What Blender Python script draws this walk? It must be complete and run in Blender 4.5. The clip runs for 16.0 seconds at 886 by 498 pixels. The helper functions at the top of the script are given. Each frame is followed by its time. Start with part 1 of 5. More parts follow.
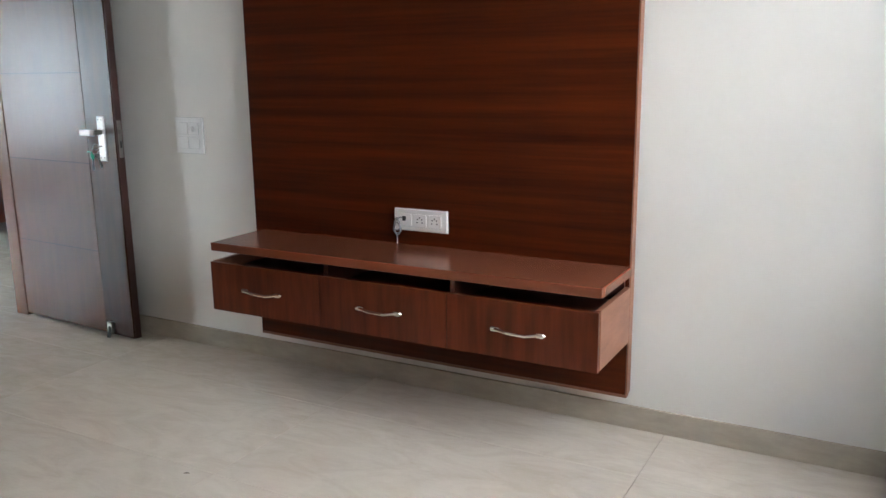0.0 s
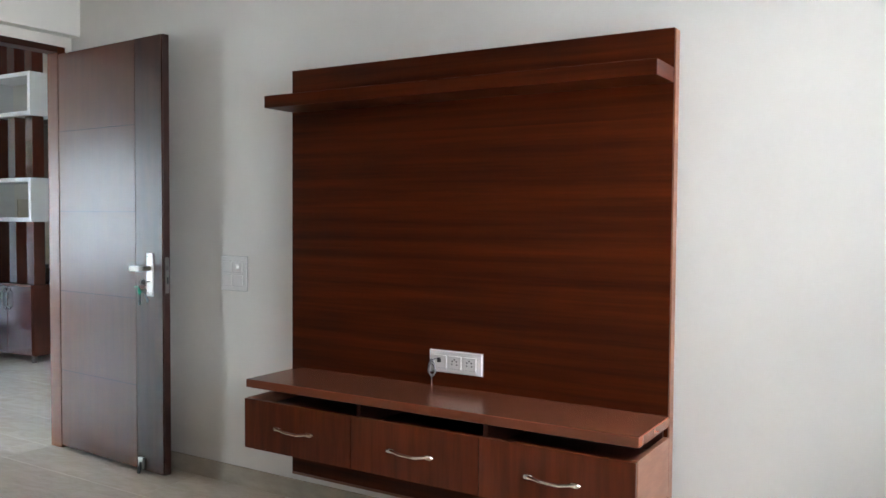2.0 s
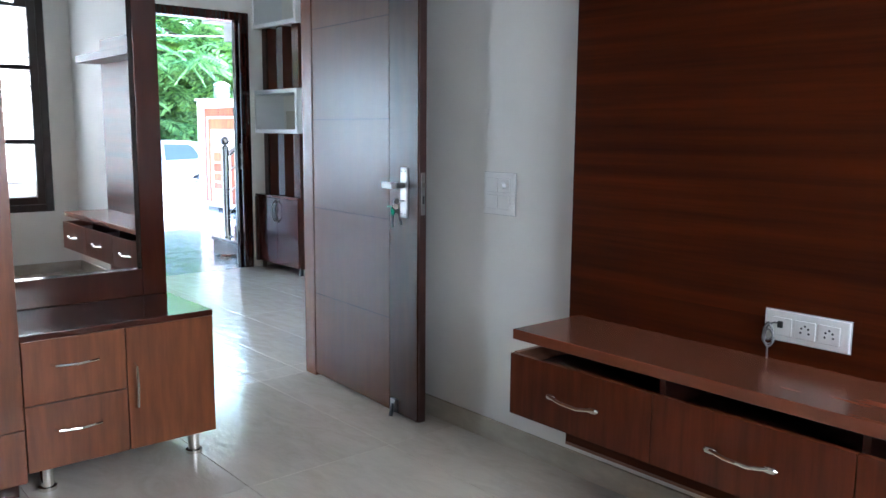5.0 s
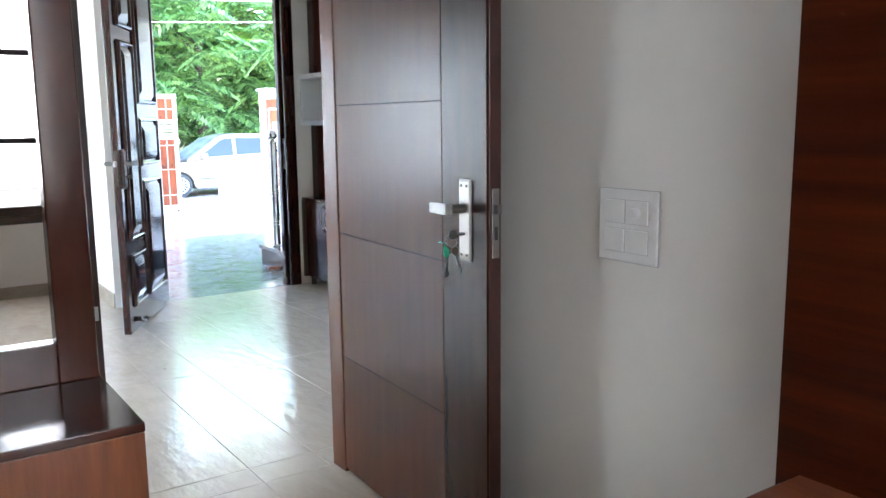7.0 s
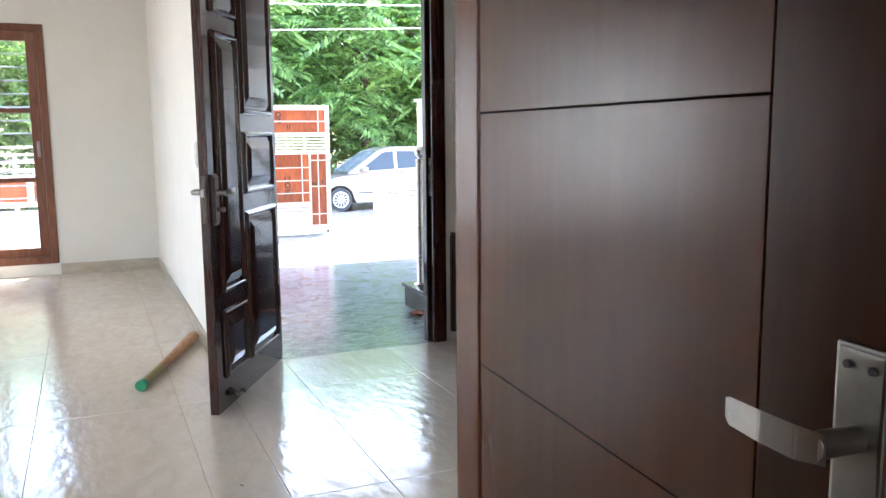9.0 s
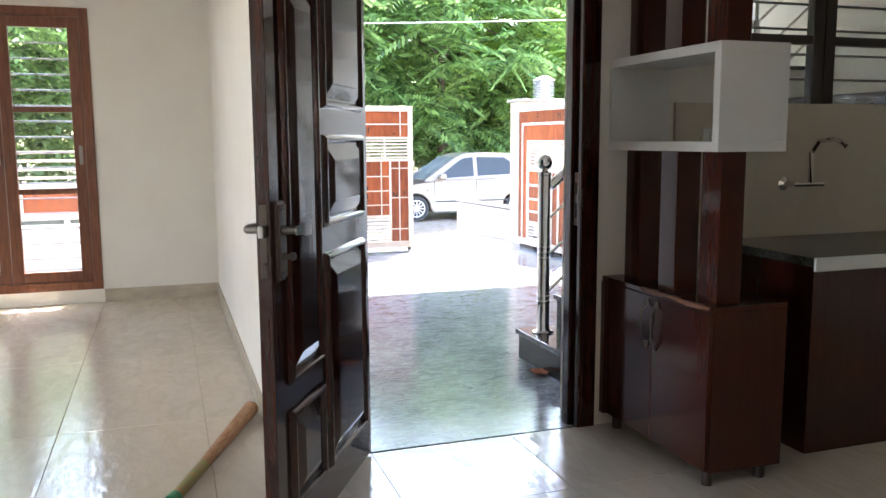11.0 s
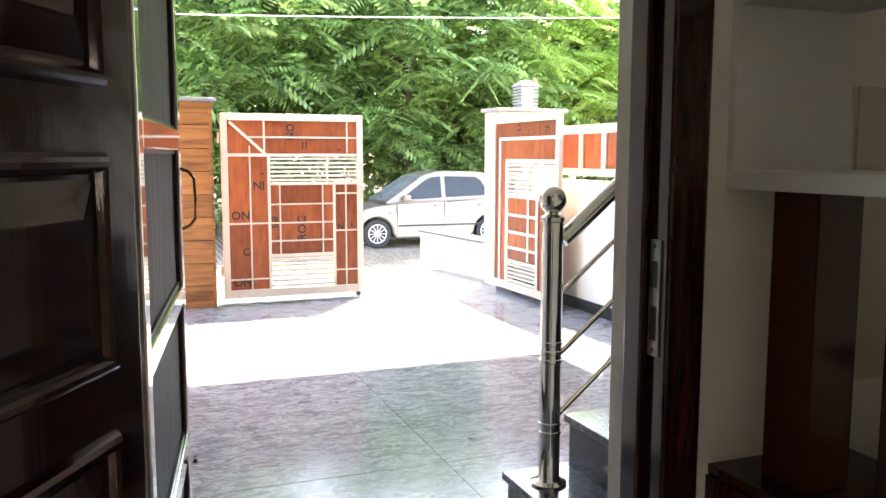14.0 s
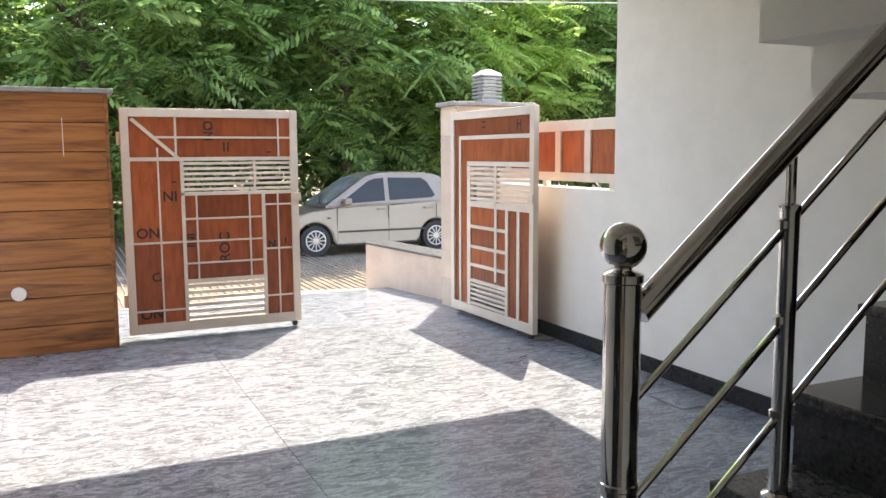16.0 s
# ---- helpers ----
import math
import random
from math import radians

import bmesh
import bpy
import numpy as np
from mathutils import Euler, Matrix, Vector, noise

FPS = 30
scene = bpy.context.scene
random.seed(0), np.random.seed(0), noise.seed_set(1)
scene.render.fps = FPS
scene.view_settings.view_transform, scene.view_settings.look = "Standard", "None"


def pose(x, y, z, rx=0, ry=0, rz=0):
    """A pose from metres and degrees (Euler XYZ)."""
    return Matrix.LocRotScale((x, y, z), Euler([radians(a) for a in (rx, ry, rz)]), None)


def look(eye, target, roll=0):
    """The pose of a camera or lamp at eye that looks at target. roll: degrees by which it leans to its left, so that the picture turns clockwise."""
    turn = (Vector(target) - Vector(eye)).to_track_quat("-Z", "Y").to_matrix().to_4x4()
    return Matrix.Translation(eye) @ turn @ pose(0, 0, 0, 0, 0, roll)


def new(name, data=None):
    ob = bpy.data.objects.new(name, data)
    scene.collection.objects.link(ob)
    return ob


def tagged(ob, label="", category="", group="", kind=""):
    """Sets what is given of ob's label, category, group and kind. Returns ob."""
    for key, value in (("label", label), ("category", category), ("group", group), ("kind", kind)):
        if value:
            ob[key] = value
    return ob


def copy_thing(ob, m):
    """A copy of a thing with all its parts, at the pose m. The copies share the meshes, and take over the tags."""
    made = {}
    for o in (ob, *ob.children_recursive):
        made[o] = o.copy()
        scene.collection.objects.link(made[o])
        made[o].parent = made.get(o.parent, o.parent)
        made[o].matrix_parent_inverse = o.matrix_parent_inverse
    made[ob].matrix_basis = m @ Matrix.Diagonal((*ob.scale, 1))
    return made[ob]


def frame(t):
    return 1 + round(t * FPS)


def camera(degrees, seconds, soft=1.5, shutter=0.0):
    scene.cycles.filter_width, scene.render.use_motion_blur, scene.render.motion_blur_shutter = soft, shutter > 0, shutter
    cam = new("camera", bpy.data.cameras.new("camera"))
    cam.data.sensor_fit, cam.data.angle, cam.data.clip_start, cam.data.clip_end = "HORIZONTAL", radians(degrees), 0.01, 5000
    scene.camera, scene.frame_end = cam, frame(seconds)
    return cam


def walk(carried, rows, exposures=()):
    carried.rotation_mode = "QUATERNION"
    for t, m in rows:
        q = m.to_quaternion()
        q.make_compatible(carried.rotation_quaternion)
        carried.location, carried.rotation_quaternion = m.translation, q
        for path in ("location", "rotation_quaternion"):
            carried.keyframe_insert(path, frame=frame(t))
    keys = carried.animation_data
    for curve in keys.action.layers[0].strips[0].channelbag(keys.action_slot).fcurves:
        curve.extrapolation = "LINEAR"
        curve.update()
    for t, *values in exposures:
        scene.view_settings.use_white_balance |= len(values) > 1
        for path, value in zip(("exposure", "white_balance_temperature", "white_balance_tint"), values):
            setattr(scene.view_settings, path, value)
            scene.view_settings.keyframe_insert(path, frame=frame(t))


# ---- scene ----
cam = camera(56.7, 16.0)
PATH = [
    (0, (0.006, 0.034, 1.255), (-0.937, 1.745, 0.829), -0.7),
    (0.5, (0.006, 0.025, 1.262), (-0.967, 1.746, 0.956), -0.5),
    (1, (0.013, 0.031, 1.257), (-0.992, 1.751, 1.086), -0.2),
    (1.5, (0.012, 0.012, 1.261), (-1.0, 1.736, 1.197), 0.2),
    (2, (0.029, 0.025, 1.248), (-1.019, 1.726, 1.17), 0.4),
    (2.5, (0.042, 0.025, 1.238), (-1.072, 1.679, 1.087), 0.5),
    (3, (0.029, 0.035, 1.217), (-1.159, 1.628, 0.994), 0.5),
    (3.5, (-0.043, 0.082, 1.205), (-1.277, 1.634, 0.947), 0.4),
    (4, (-0.216, 0.207, 1.216), (-1.533, 1.688, 0.947), -0.1),
    (4.5, (-0.372, 0.348, 1.223), (-1.804, 1.717, 0.952), 0.4),
    (4.7, (-0.441, 0.43, 1.216), (-1.912, 1.757, 0.941), 0.5),
    (6.8, (-1.418, 1.316, 1.212), (-3.007, 2.488, 0.896), -0.5),
    (7, (-1.549, 1.399, 1.214), (-3.173, 2.524, 0.903), -0.6),
    (7.5, (-1.849, 1.585, 1.217), (-3.544, 2.604, 0.922), -0.8),
    (8, (-2.128, 1.765, 1.225), (-3.882, 2.685, 0.944), -1.1),
    (8.5, (-2.441, 1.912, 1.224), (-4.228, 2.766, 0.947), -1.1),
    (9, (-2.764, 2.073, 1.231), (-4.584, 2.856, 0.952), -0.5),
    (9.5, (-3.09, 2.176, 1.223), (-4.944, 2.876, 0.95), -0.4),
    (9.7, (-3.24, 2.177, 1.225), (-5.099, 2.859, 0.948), -0.5),
    (11.8, (-4.582, 2.473, 1.247), (-6.468, 3.09, 0.994), -0.3),
    (12, (-4.688, 2.54, 1.256), (-6.573, 3.164, 1.015), -0.4),
    (12.5, (-4.981, 2.672, 1.25), (-6.859, 3.32, 1.021), -0.0),
    (13, (-5.289, 2.767, 1.251), (-7.152, 3.459, 1.021), 0.3),
    (13.5, (-5.6, 2.911, 1.255), (-7.458, 3.617, 1.029), 0.2),
    (14, (-5.919, 2.993, 1.245), (-7.776, 3.698, 1.018), 0.1),
    (14.5, (-6.199, 3.031, 1.258), (-8.056, 3.74, 1.031), -0.0),
    (15, (-6.493, 3.129, 1.275), (-8.348, 3.841, 1.047), -0.0),
    (15.5, (-6.795, 3.202, 1.276), (-8.635, 3.95, 1.047), 0.1),
    (16, (-7.048, 3.312, 1.279), (-8.847, 4.154, 1.046), -0.3),
]
EXPOSURES = [(0, 5.7, 5950, 9), (3, 5.75, 5850, 9), (4, 5.75, 5500, 8), (4.5, 5.65, 5300, 8), (7, 5.62, 5900, 12), (8, 5.33, 6200, 15), (8.5, 5.42, 6300, 15), (9, 5.05, 6450, 16), (9.5, 4.7, 6550, 16), (12, 4.55, 7400, 18), (13, 4.78, 7700, 19), (13.5, 4.55, 7850, 19), (14.5, 4.0, 8150, 18), (15, 3.52, 8100, 18), (16, 2.95, 7950, 17)]
walk(cam, [(t, look(eye, target, roll)) for t, eye, target, roll in PATH], EXPOSURES)

# ---- world, sun and large lights ----
SUN_DIR = Vector((-0.83, 0.61, 1.66)).normalized()
world = bpy.data.worlds.new("world")
scene.world = world
world.use_nodes = True
wt = world.node_tree
wt.nodes.clear()
sky = wt.nodes.new("ShaderNodeTexSky")
sky.sky_type = "NISHITA"
sky.sun_disc = False
sky.sun_elevation = math.asin(SUN_DIR.z)
sky.sun_rotation = math.atan2(SUN_DIR.x, SUN_DIR.y)
bg = wt.nodes.new("ShaderNodeBackground")
bg.inputs["Strength"].default_value = 0.15
wo = wt.nodes.new("ShaderNodeOutputWorld")
wt.links.new(sky.outputs[0], bg.inputs[0])
wt.links.new(bg.outputs[0], wo.inputs[0])

sun = new("sun", bpy.data.lights.new("sun", "SUN"))
sun.data.energy = 2.0
sun.data.angle = radians(0.53)
sun.data.color = (1.0, 0.96, 0.9)
sun.matrix_world = look(SUN_DIR * 40, (0, 0, 0))


def window_light(name, eye, target, sx, sy, power, color=(0.93, 0.97, 1.0)):
    ob = new(name, bpy.data.lights.new(name, "AREA"))
    ob.data.shape, ob.data.size, ob.data.size_y = "RECTANGLE", sx, sy
    ob.data.energy, ob.data.color = power, color
    ob.matrix_world = look(eye, target)
    return ob


window_light("skylight_bedroom", (0.62, 1.6, 1.55), (-2.5, 1.4, 0.3), 1.5, 1.7, 1.45)
window_light("skylight_living", (-11.15, -1.4, 1.3), (-6, -1.0, 0.6), 1.3, 2.0, 7)
# Fill lamp added to brighten the living room; no window is known here.
window_light("fill_living_south", (-4.95, -3.35, 1.3), (-6.2, 2.0, 0.4), 1.4, 2.1, 1.5)


# ---- materials ----
def mat(name, color, rough=0.5, metal=0.0, color2=None, scale=8.0, stretch=(1, 1, 1), bump=0.0, bump_scale=60.0, coat=0.0,
        random=0.0, island=0.0, spec=0.5, detail=6.0, rough_var=0.0, contrast=(0.35, 0.65), distortion=0.0, stain=0.0):
    """A surface with two scales of variation: a stretched grain and a broad blotch."""
    m = bpy.data.materials.new(name)
    m.use_nodes = True
    nt = m.node_tree
    b = nt.nodes["Principled BSDF"]
    b.inputs["Metallic"].default_value = metal
    b.inputs["Roughness"].default_value = rough
    b.inputs["Specular IOR Level"].default_value = spec
    b.inputs["Coat Weight"].default_value = coat
    b.inputs["Coat Roughness"].default_value = 0.06
    tc = nt.nodes.new("ShaderNodeTexCoord")
    mp = nt.nodes.new("ShaderNodeMapping")
    mp.inputs["Scale"].default_value = stretch
    nt.links.new(tc.outputs["Object"], mp.inputs[0])
    src = mp.outputs[0]
    oi = nt.nodes.new("ShaderNodeObjectInfo")
    if random:
        ad = nt.nodes.new("ShaderNodeVectorMath")
        ad.operation = "MULTIPLY_ADD"
        ad.inputs[1].default_value = (1, 1, 1)
        cx = nt.nodes.new("ShaderNodeMath")
        cx.operation = "MULTIPLY"
        cx.inputs[1].default_value = 37.0
        nt.links.new(oi.outputs["Random"], cx.inputs[0])
        nt.links.new(src, ad.inputs[0])
        nt.links.new(cx.outputs[0], ad.inputs[2])
        src = ad.outputs[0]
    n1 = nt.nodes.new("ShaderNodeTexNoise")
    n1.inputs["Scale"].default_value = scale
    n1.inputs["Detail"].default_value = detail
    n1.inputs["Roughness"].default_value = 0.62
    n1.inputs["Distortion"].default_value = distortion
    nt.links.new(src, n1.inputs["Vector"])
    ramp = nt.nodes.new("ShaderNodeValToRGB")
    c2 = color2 or tuple(c * 0.86 for c in color)
    ramp.color_ramp.elements[0].position, ramp.color_ramp.elements[1].position = contrast
    ramp.color_ramp.elements[0].color = (*c2, 1)
    ramp.color_ramp.elements[1].color = (*color, 1)
    nt.links.new(n1.outputs["Fac"], ramp.inputs[0])
    out = ramp.outputs[0]
    n2 = nt.nodes.new("ShaderNodeTexNoise")
    n2.inputs["Scale"].default_value = max(scale * 0.12, 0.6)
    nt.links.new(tc.outputs["Object"], n2.inputs["Vector"])
    mr = nt.nodes.new("ShaderNodeMapRange")
    mr.inputs["From Min"].default_value, mr.inputs["From Max"].default_value = 0.15, 0.85
    mr.inputs["To Min"].default_value, mr.inputs["To Max"].default_value = 0.93 - stain, 1.05
    nt.links.new(n2.outputs["Fac"], mr.inputs[0])
    val = mr.outputs[0]
    for amount, socket in ((random, oi.outputs["Random"]), (island, None)):
        if amount:
            if socket is None:
                socket = nt.nodes.new("ShaderNodeNewGeometry").outputs["Random Per Island"]
            r = nt.nodes.new("ShaderNodeMapRange")
            r.inputs["To Min"].default_value, r.inputs["To Max"].default_value = 1 - amount, 1 + amount
            nt.links.new(socket, r.inputs[0])
            mu = nt.nodes.new("ShaderNodeMath")
            mu.operation = "MULTIPLY"
            nt.links.new(val, mu.inputs[0])
            nt.links.new(r.outputs[0], mu.inputs[1])
            val = mu.outputs[0]
    mix = nt.nodes.new("ShaderNodeVectorMath")
    mix.operation = "MULTIPLY"
    nt.links.new(out, mix.inputs[0])
    nt.links.new(val, mix.inputs[1])
    nt.links.new(mix.outputs[0], b.inputs["Base Color"])
    if rough_var:
        rr = nt.nodes.new("ShaderNodeMapRange")
        rr.inputs["To Min"].default_value, rr.inputs["To Max"].default_value = max(rough - rough_var, 0.02), rough + rough_var
        nt.links.new(n2.outputs["Fac"], rr.inputs[0])
        nt.links.new(rr.outputs[0], b.inputs["Roughness"])
    if bump:
        n3 = nt.nodes.new("ShaderNodeTexNoise")
        n3.inputs["Scale"].default_value = bump_scale
        n3.inputs["Detail"].default_value = 4
        nt.links.new(src, n3.inputs["Vector"])
        bp = nt.nodes.new("ShaderNodeBump")
        bp.inputs["Strength"].default_value = bump
        bp.inputs["Distance"].default_value = 0.01
        nt.links.new(n3.outputs["Fac"], bp.inputs["Height"])
        nt.links.new(bp.outputs[0], b.inputs["Normal"])
    return m


def marble_mat(name, light, dark, pale_vein, dark_vein):
    """Polished stone: cloudy ground, feathered pale veins and thin dark ones, shifted from tile to tile."""
    m = bpy.data.materials.new(name)
    m.use_nodes = True
    nt = m.node_tree
    b = nt.nodes["Principled BSDF"]
    tc = nt.nodes.new("ShaderNodeTexCoord")
    oi = nt.nodes.new("ShaderNodeObjectInfo")
    sh = nt.nodes.new("ShaderNodeMath")
    sh.operation = "MULTIPLY"
    sh.inputs[1].default_value = 53.0
    nt.links.new(oi.outputs["Random"], sh.inputs[0])
    ad = nt.nodes.new("ShaderNodeVectorMath")
    ad.operation = "ADD"
    nt.links.new(tc.outputs["Object"], ad.inputs[0])
    nt.links.new(sh.outputs[0], ad.inputs[1])

    def noise(scale, stretch, distortion, detail, rough, turn):
        mp = nt.nodes.new("ShaderNodeMapping")
        mp.inputs["Scale"].default_value = stretch
        mp.inputs["Rotation"].default_value = (0, 0, radians(turn))
        nt.links.new(ad.outputs[0], mp.inputs[0])
        n = nt.nodes.new("ShaderNodeTexNoise")
        n.inputs["Scale"].default_value = scale
        n.inputs["Detail"].default_value = detail
        n.inputs["Roughness"].default_value = rough
        n.inputs["Distortion"].default_value = distortion
        nt.links.new(mp.outputs[0], n.inputs["Vector"])
        return n.outputs["Fac"]

    def ramp(value, lo, hi, c0, c1):
        r = nt.nodes.new("ShaderNodeMapRange")
        r.inputs["From Min"].default_value, r.inputs["From Max"].default_value = lo, hi
        r.inputs["To Min"].default_value, r.inputs["To Max"].default_value = c0, c1
        nt.links.new(value, r.inputs[0])
        return r.outputs[0]

    def ridge(value, width, amount):
        d = nt.nodes.new("ShaderNodeMath")
        d.operation = "SUBTRACT"
        d.inputs[1].default_value = 0.5
        nt.links.new(value, d.inputs[0])
        e = nt.nodes.new("ShaderNodeMath")
        e.operation = "ABSOLUTE"
        nt.links.new(d.outputs[0], e.inputs[0])
        return ramp(e.outputs[0], 0.0, width, amount, 0.0)

    def blend(fac, below, above):
        mx = nt.nodes.new("ShaderNodeMix")
        mx.data_type = "RGBA"
        nt.links.new(fac, mx.inputs["Factor"])
        for socket, c in ((mx.inputs[6], below), (mx.inputs[7], above)):
            if isinstance(c, tuple):
                socket.default_value = (*c, 1)
            else:
                nt.links.new(c, socket)
        return mx.outputs[2]

    ground_tone = ramp(noise(4.0, (2.4, 1.0, 1), 1.2, 12, 0.72, 12), 0.36, 0.64, 0.0, 1.0)
    c = blend(ground_tone, dark, light)
    c = blend(ridge(noise(5.5, (2.8, 1.0, 1), 1.0, 10, 0.66, 18), 0.05, 0.75), c, pale_vein)
    c = blend(ridge(noise(7.5, (2.6, 1.0, 1), 1.4, 10, 0.66, -10), 0.022, 0.8), c, dark_vein)
    nt.links.new(c, b.inputs["Base Color"])
    nt.links.new(ramp(noise(1.5, (1, 1, 1), 0, 3, 0.5, 0), 0.2, 0.8, 0.1, 0.2), b.inputs["Roughness"])
    b.inputs["Specular IOR Level"].default_value = 0.36
    return m


def glass_mat(name, color=(0.95, 0.98, 0.97), rough=0.0):
    m = bpy.data.materials.new(name)
    m.use_nodes = True
    b = m.node_tree.nodes["Principled BSDF"]
    b.inputs["Base Color"].default_value = (*color, 1)
    b.inputs["Transmission Weight"].default_value = 1.0
    b.inputs["Roughness"].default_value = rough
    b.inputs["IOR"].default_value = 1.45
    return m


def leaf_mat(name, dark, light, trans=0.35):
    m = bpy.data.materials.new(name)
    m.use_nodes = True
    nt = m.node_tree
    b = nt.nodes["Principled BSDF"]
    b.inputs["Roughness"].default_value = 0.45
    geo = nt.nodes.new("ShaderNodeNewGeometry")
    ramp = nt.nodes.new("ShaderNodeValToRGB")
    ramp.color_ramp.elements[0].color = (*dark, 1)
    ramp.color_ramp.elements[1].color = (*light, 1)
    nt.links.new(geo.outputs["Random Per Island"], ramp.inputs[0])
    tr = nt.nodes.new("ShaderNodeBsdfTranslucent")
    mx = nt.nodes.new("ShaderNodeMixShader")
    mx.inputs[0].default_value = trans
    hs = nt.nodes.new("ShaderNodeHueSaturation")
    hs.inputs["Value"].default_value = 1.6
    hs.inputs["Hue"].default_value = 0.495
    nt.links.new(ramp.outputs[0], b.inputs["Base Color"])
    nt.links.new(ramp.outputs[0], hs.inputs["Color"])
    nt.links.new(hs.outputs[0], tr.inputs[0])
    nt.links.new(b.outputs[0], mx.inputs[1])
    nt.links.new(tr.outputs[0], mx.inputs[2])
    nt.links.new(mx.outputs[0], nt.nodes["Material Output"].inputs[0])
    return m


WALL = mat("cream_wall_paint", (0.75, 0.725, 0.67), 0.6, color2=(0.72, 0.695, 0.64), scale=3, bump=0.05, bump_scale=120)
WALL_OUT = mat("exterior_cream_paint", (0.76, 0.73, 0.66), 0.75, color2=(0.70, 0.67, 0.60), scale=4, bump=0.1, bump_scale=90)
CEIL = mat("ceiling_paint", (0.8, 0.79, 0.76), 0.8, scale=3)
SKIRT = mat("beige_skirting_tile", (0.50, 0.44, 0.35), 0.25, color2=(0.40, 0.35, 0.28), scale=6, stretch=(1, 1, 3), random=0.04)
TILE = mat("polished_beige_marble_tile", (0.645, 0.573, 0.482), 0.15, color2=(0.565, 0.492, 0.400), scale=3.2, stretch=(1.0, 2.2, 1), distortion=1.8,
           random=0.02, rough_var=0.06, spec=0.5, detail=12, bump=0.34, bump_scale=9, contrast=(0.32, 0.6))
SPLASH = mat("beige_splash_tile", (0.62, 0.56, 0.46), 0.25, color2=(0.57, 0.51, 0.41), scale=5)
GROUT = mat("tile_joint", (0.54, 0.49, 0.43), 0.7)
PORCH = marble_mat("grey_veined_marble_tile", (0.212, 0.235, 0.258), (0.09, 0.106, 0.121), (0.33, 0.358, 0.385), (0.045, 0.053, 0.062))
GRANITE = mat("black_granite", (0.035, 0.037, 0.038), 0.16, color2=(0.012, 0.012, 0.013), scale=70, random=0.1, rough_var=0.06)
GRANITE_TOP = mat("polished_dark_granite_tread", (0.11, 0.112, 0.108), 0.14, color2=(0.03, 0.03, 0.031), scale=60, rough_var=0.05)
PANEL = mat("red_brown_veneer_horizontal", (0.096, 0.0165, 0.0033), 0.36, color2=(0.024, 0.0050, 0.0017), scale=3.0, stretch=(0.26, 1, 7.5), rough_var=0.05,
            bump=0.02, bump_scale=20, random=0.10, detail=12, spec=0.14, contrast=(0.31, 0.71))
# Console board veneer, lightened in colour for the reflection on its top.
PANEL_TOP = mat("red_brown_veneer_sheen_top", (0.19, 0.060, 0.030), 0.24, color2=(0.14, 0.042, 0.021), scale=5, stretch=(0.4, 3, 3), rough_var=0.04, detail=3)
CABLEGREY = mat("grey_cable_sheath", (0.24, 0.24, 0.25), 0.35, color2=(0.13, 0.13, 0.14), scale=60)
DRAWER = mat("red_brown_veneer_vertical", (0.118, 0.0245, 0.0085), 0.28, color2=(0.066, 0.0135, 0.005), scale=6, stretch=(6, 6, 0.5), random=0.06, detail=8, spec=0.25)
EDGE = mat("pale_brown_edge_band", (0.25, 0.11, 0.065), 0.4, color2=(0.19, 0.08, 0.045), scale=9, stretch=(1, 1, 4))
DOORWOOD = mat("varnished_brown_door_veneer", (0.088, 0.0250, 0.0095), 0.25, color2=(0.068, 0.0192, 0.0074), scale=7, stretch=(4, 4, 0.4), detail=4, spec=0.17, contrast=(0.25, 0.75))
DARKEDGE = mat("dark_red_door_edge", (0.05, 0.014, 0.009), 0.3, color2=(0.03, 0.009, 0.006), scale=8, stretch=(4, 4, 1))
FRAMEWOOD = mat("dark_polished_door_frame", (0.040, 0.012, 0.007), 0.36, color2=(0.030, 0.009, 0.005), scale=8, stretch=(5, 5, 0.6), spec=0.2, detail=3, contrast=(0.25, 0.75))
EXTDOOR = mat("dark_lacquered_teak", (0.046, 0.0120, 0.0070), 0.11, coat=0.4, color2=(0.028, 0.0074, 0.0047), scale=9, stretch=(6, 6, 0.5), bump=0.03, bump_scale=9, spec=0.4, rough_var=0.03, detail=3)
ORANGE = mat("orange_brown_laminate", (0.215, 0.064, 0.020), 0.3, color2=(0.135, 0.038, 0.012), scale=7, stretch=(5, 5, 0.5), random=0.05, detail=8)
CABWOOD = mat("dark_red_gloss_laminate", (0.062, 0.0135, 0.007), 0.13, color2=(0.044, 0.0095, 0.005), scale=7, stretch=(4, 4, 0.6), spec=0.5, detail=3, contrast=(0.25, 0.75))
WINWOOD = mat("red_brown_window_wood", (0.20, 0.075, 0.036), 0.3, color2=(0.12, 0.04, 0.02), scale=9, stretch=(5, 5, 0.7))
WHITE = mat("white_laminate", (0.68, 0.68, 0.67), 0.3, color2=(0.64, 0.64, 0.63), scale=4)
PLASTIC = mat("white_plastic", (0.80, 0.79, 0.76), 0.3, scale=5)
DARK = mat("black_plastic", (0.02, 0.02, 0.02), 0.5)
STEEL = mat("polished_stainless_steel", (0.78, 0.76, 0.72), 0.07, 1.0, color2=(0.70, 0.68, 0.64), scale=14, rough_var=0.04)
BRUSHED = mat("brushed_nickel", (0.32, 0.305, 0.285), 0.32, 1.0, scale=30)
# Door veneer darkened in colour for the dim reflection on the stile.
STILEWOOD = mat("stile_shade_veneer", (0.048, 0.0142, 0.0060), 0.26, color2=(0.035, 0.0104, 0.0046), scale=7, stretch=(4, 4, 0.4), detail=4, spec=0.17)
BRONZE = mat("dark_bronze_lock", (0.085, 0.068, 0.06), 0.35, 1.0, scale=30)
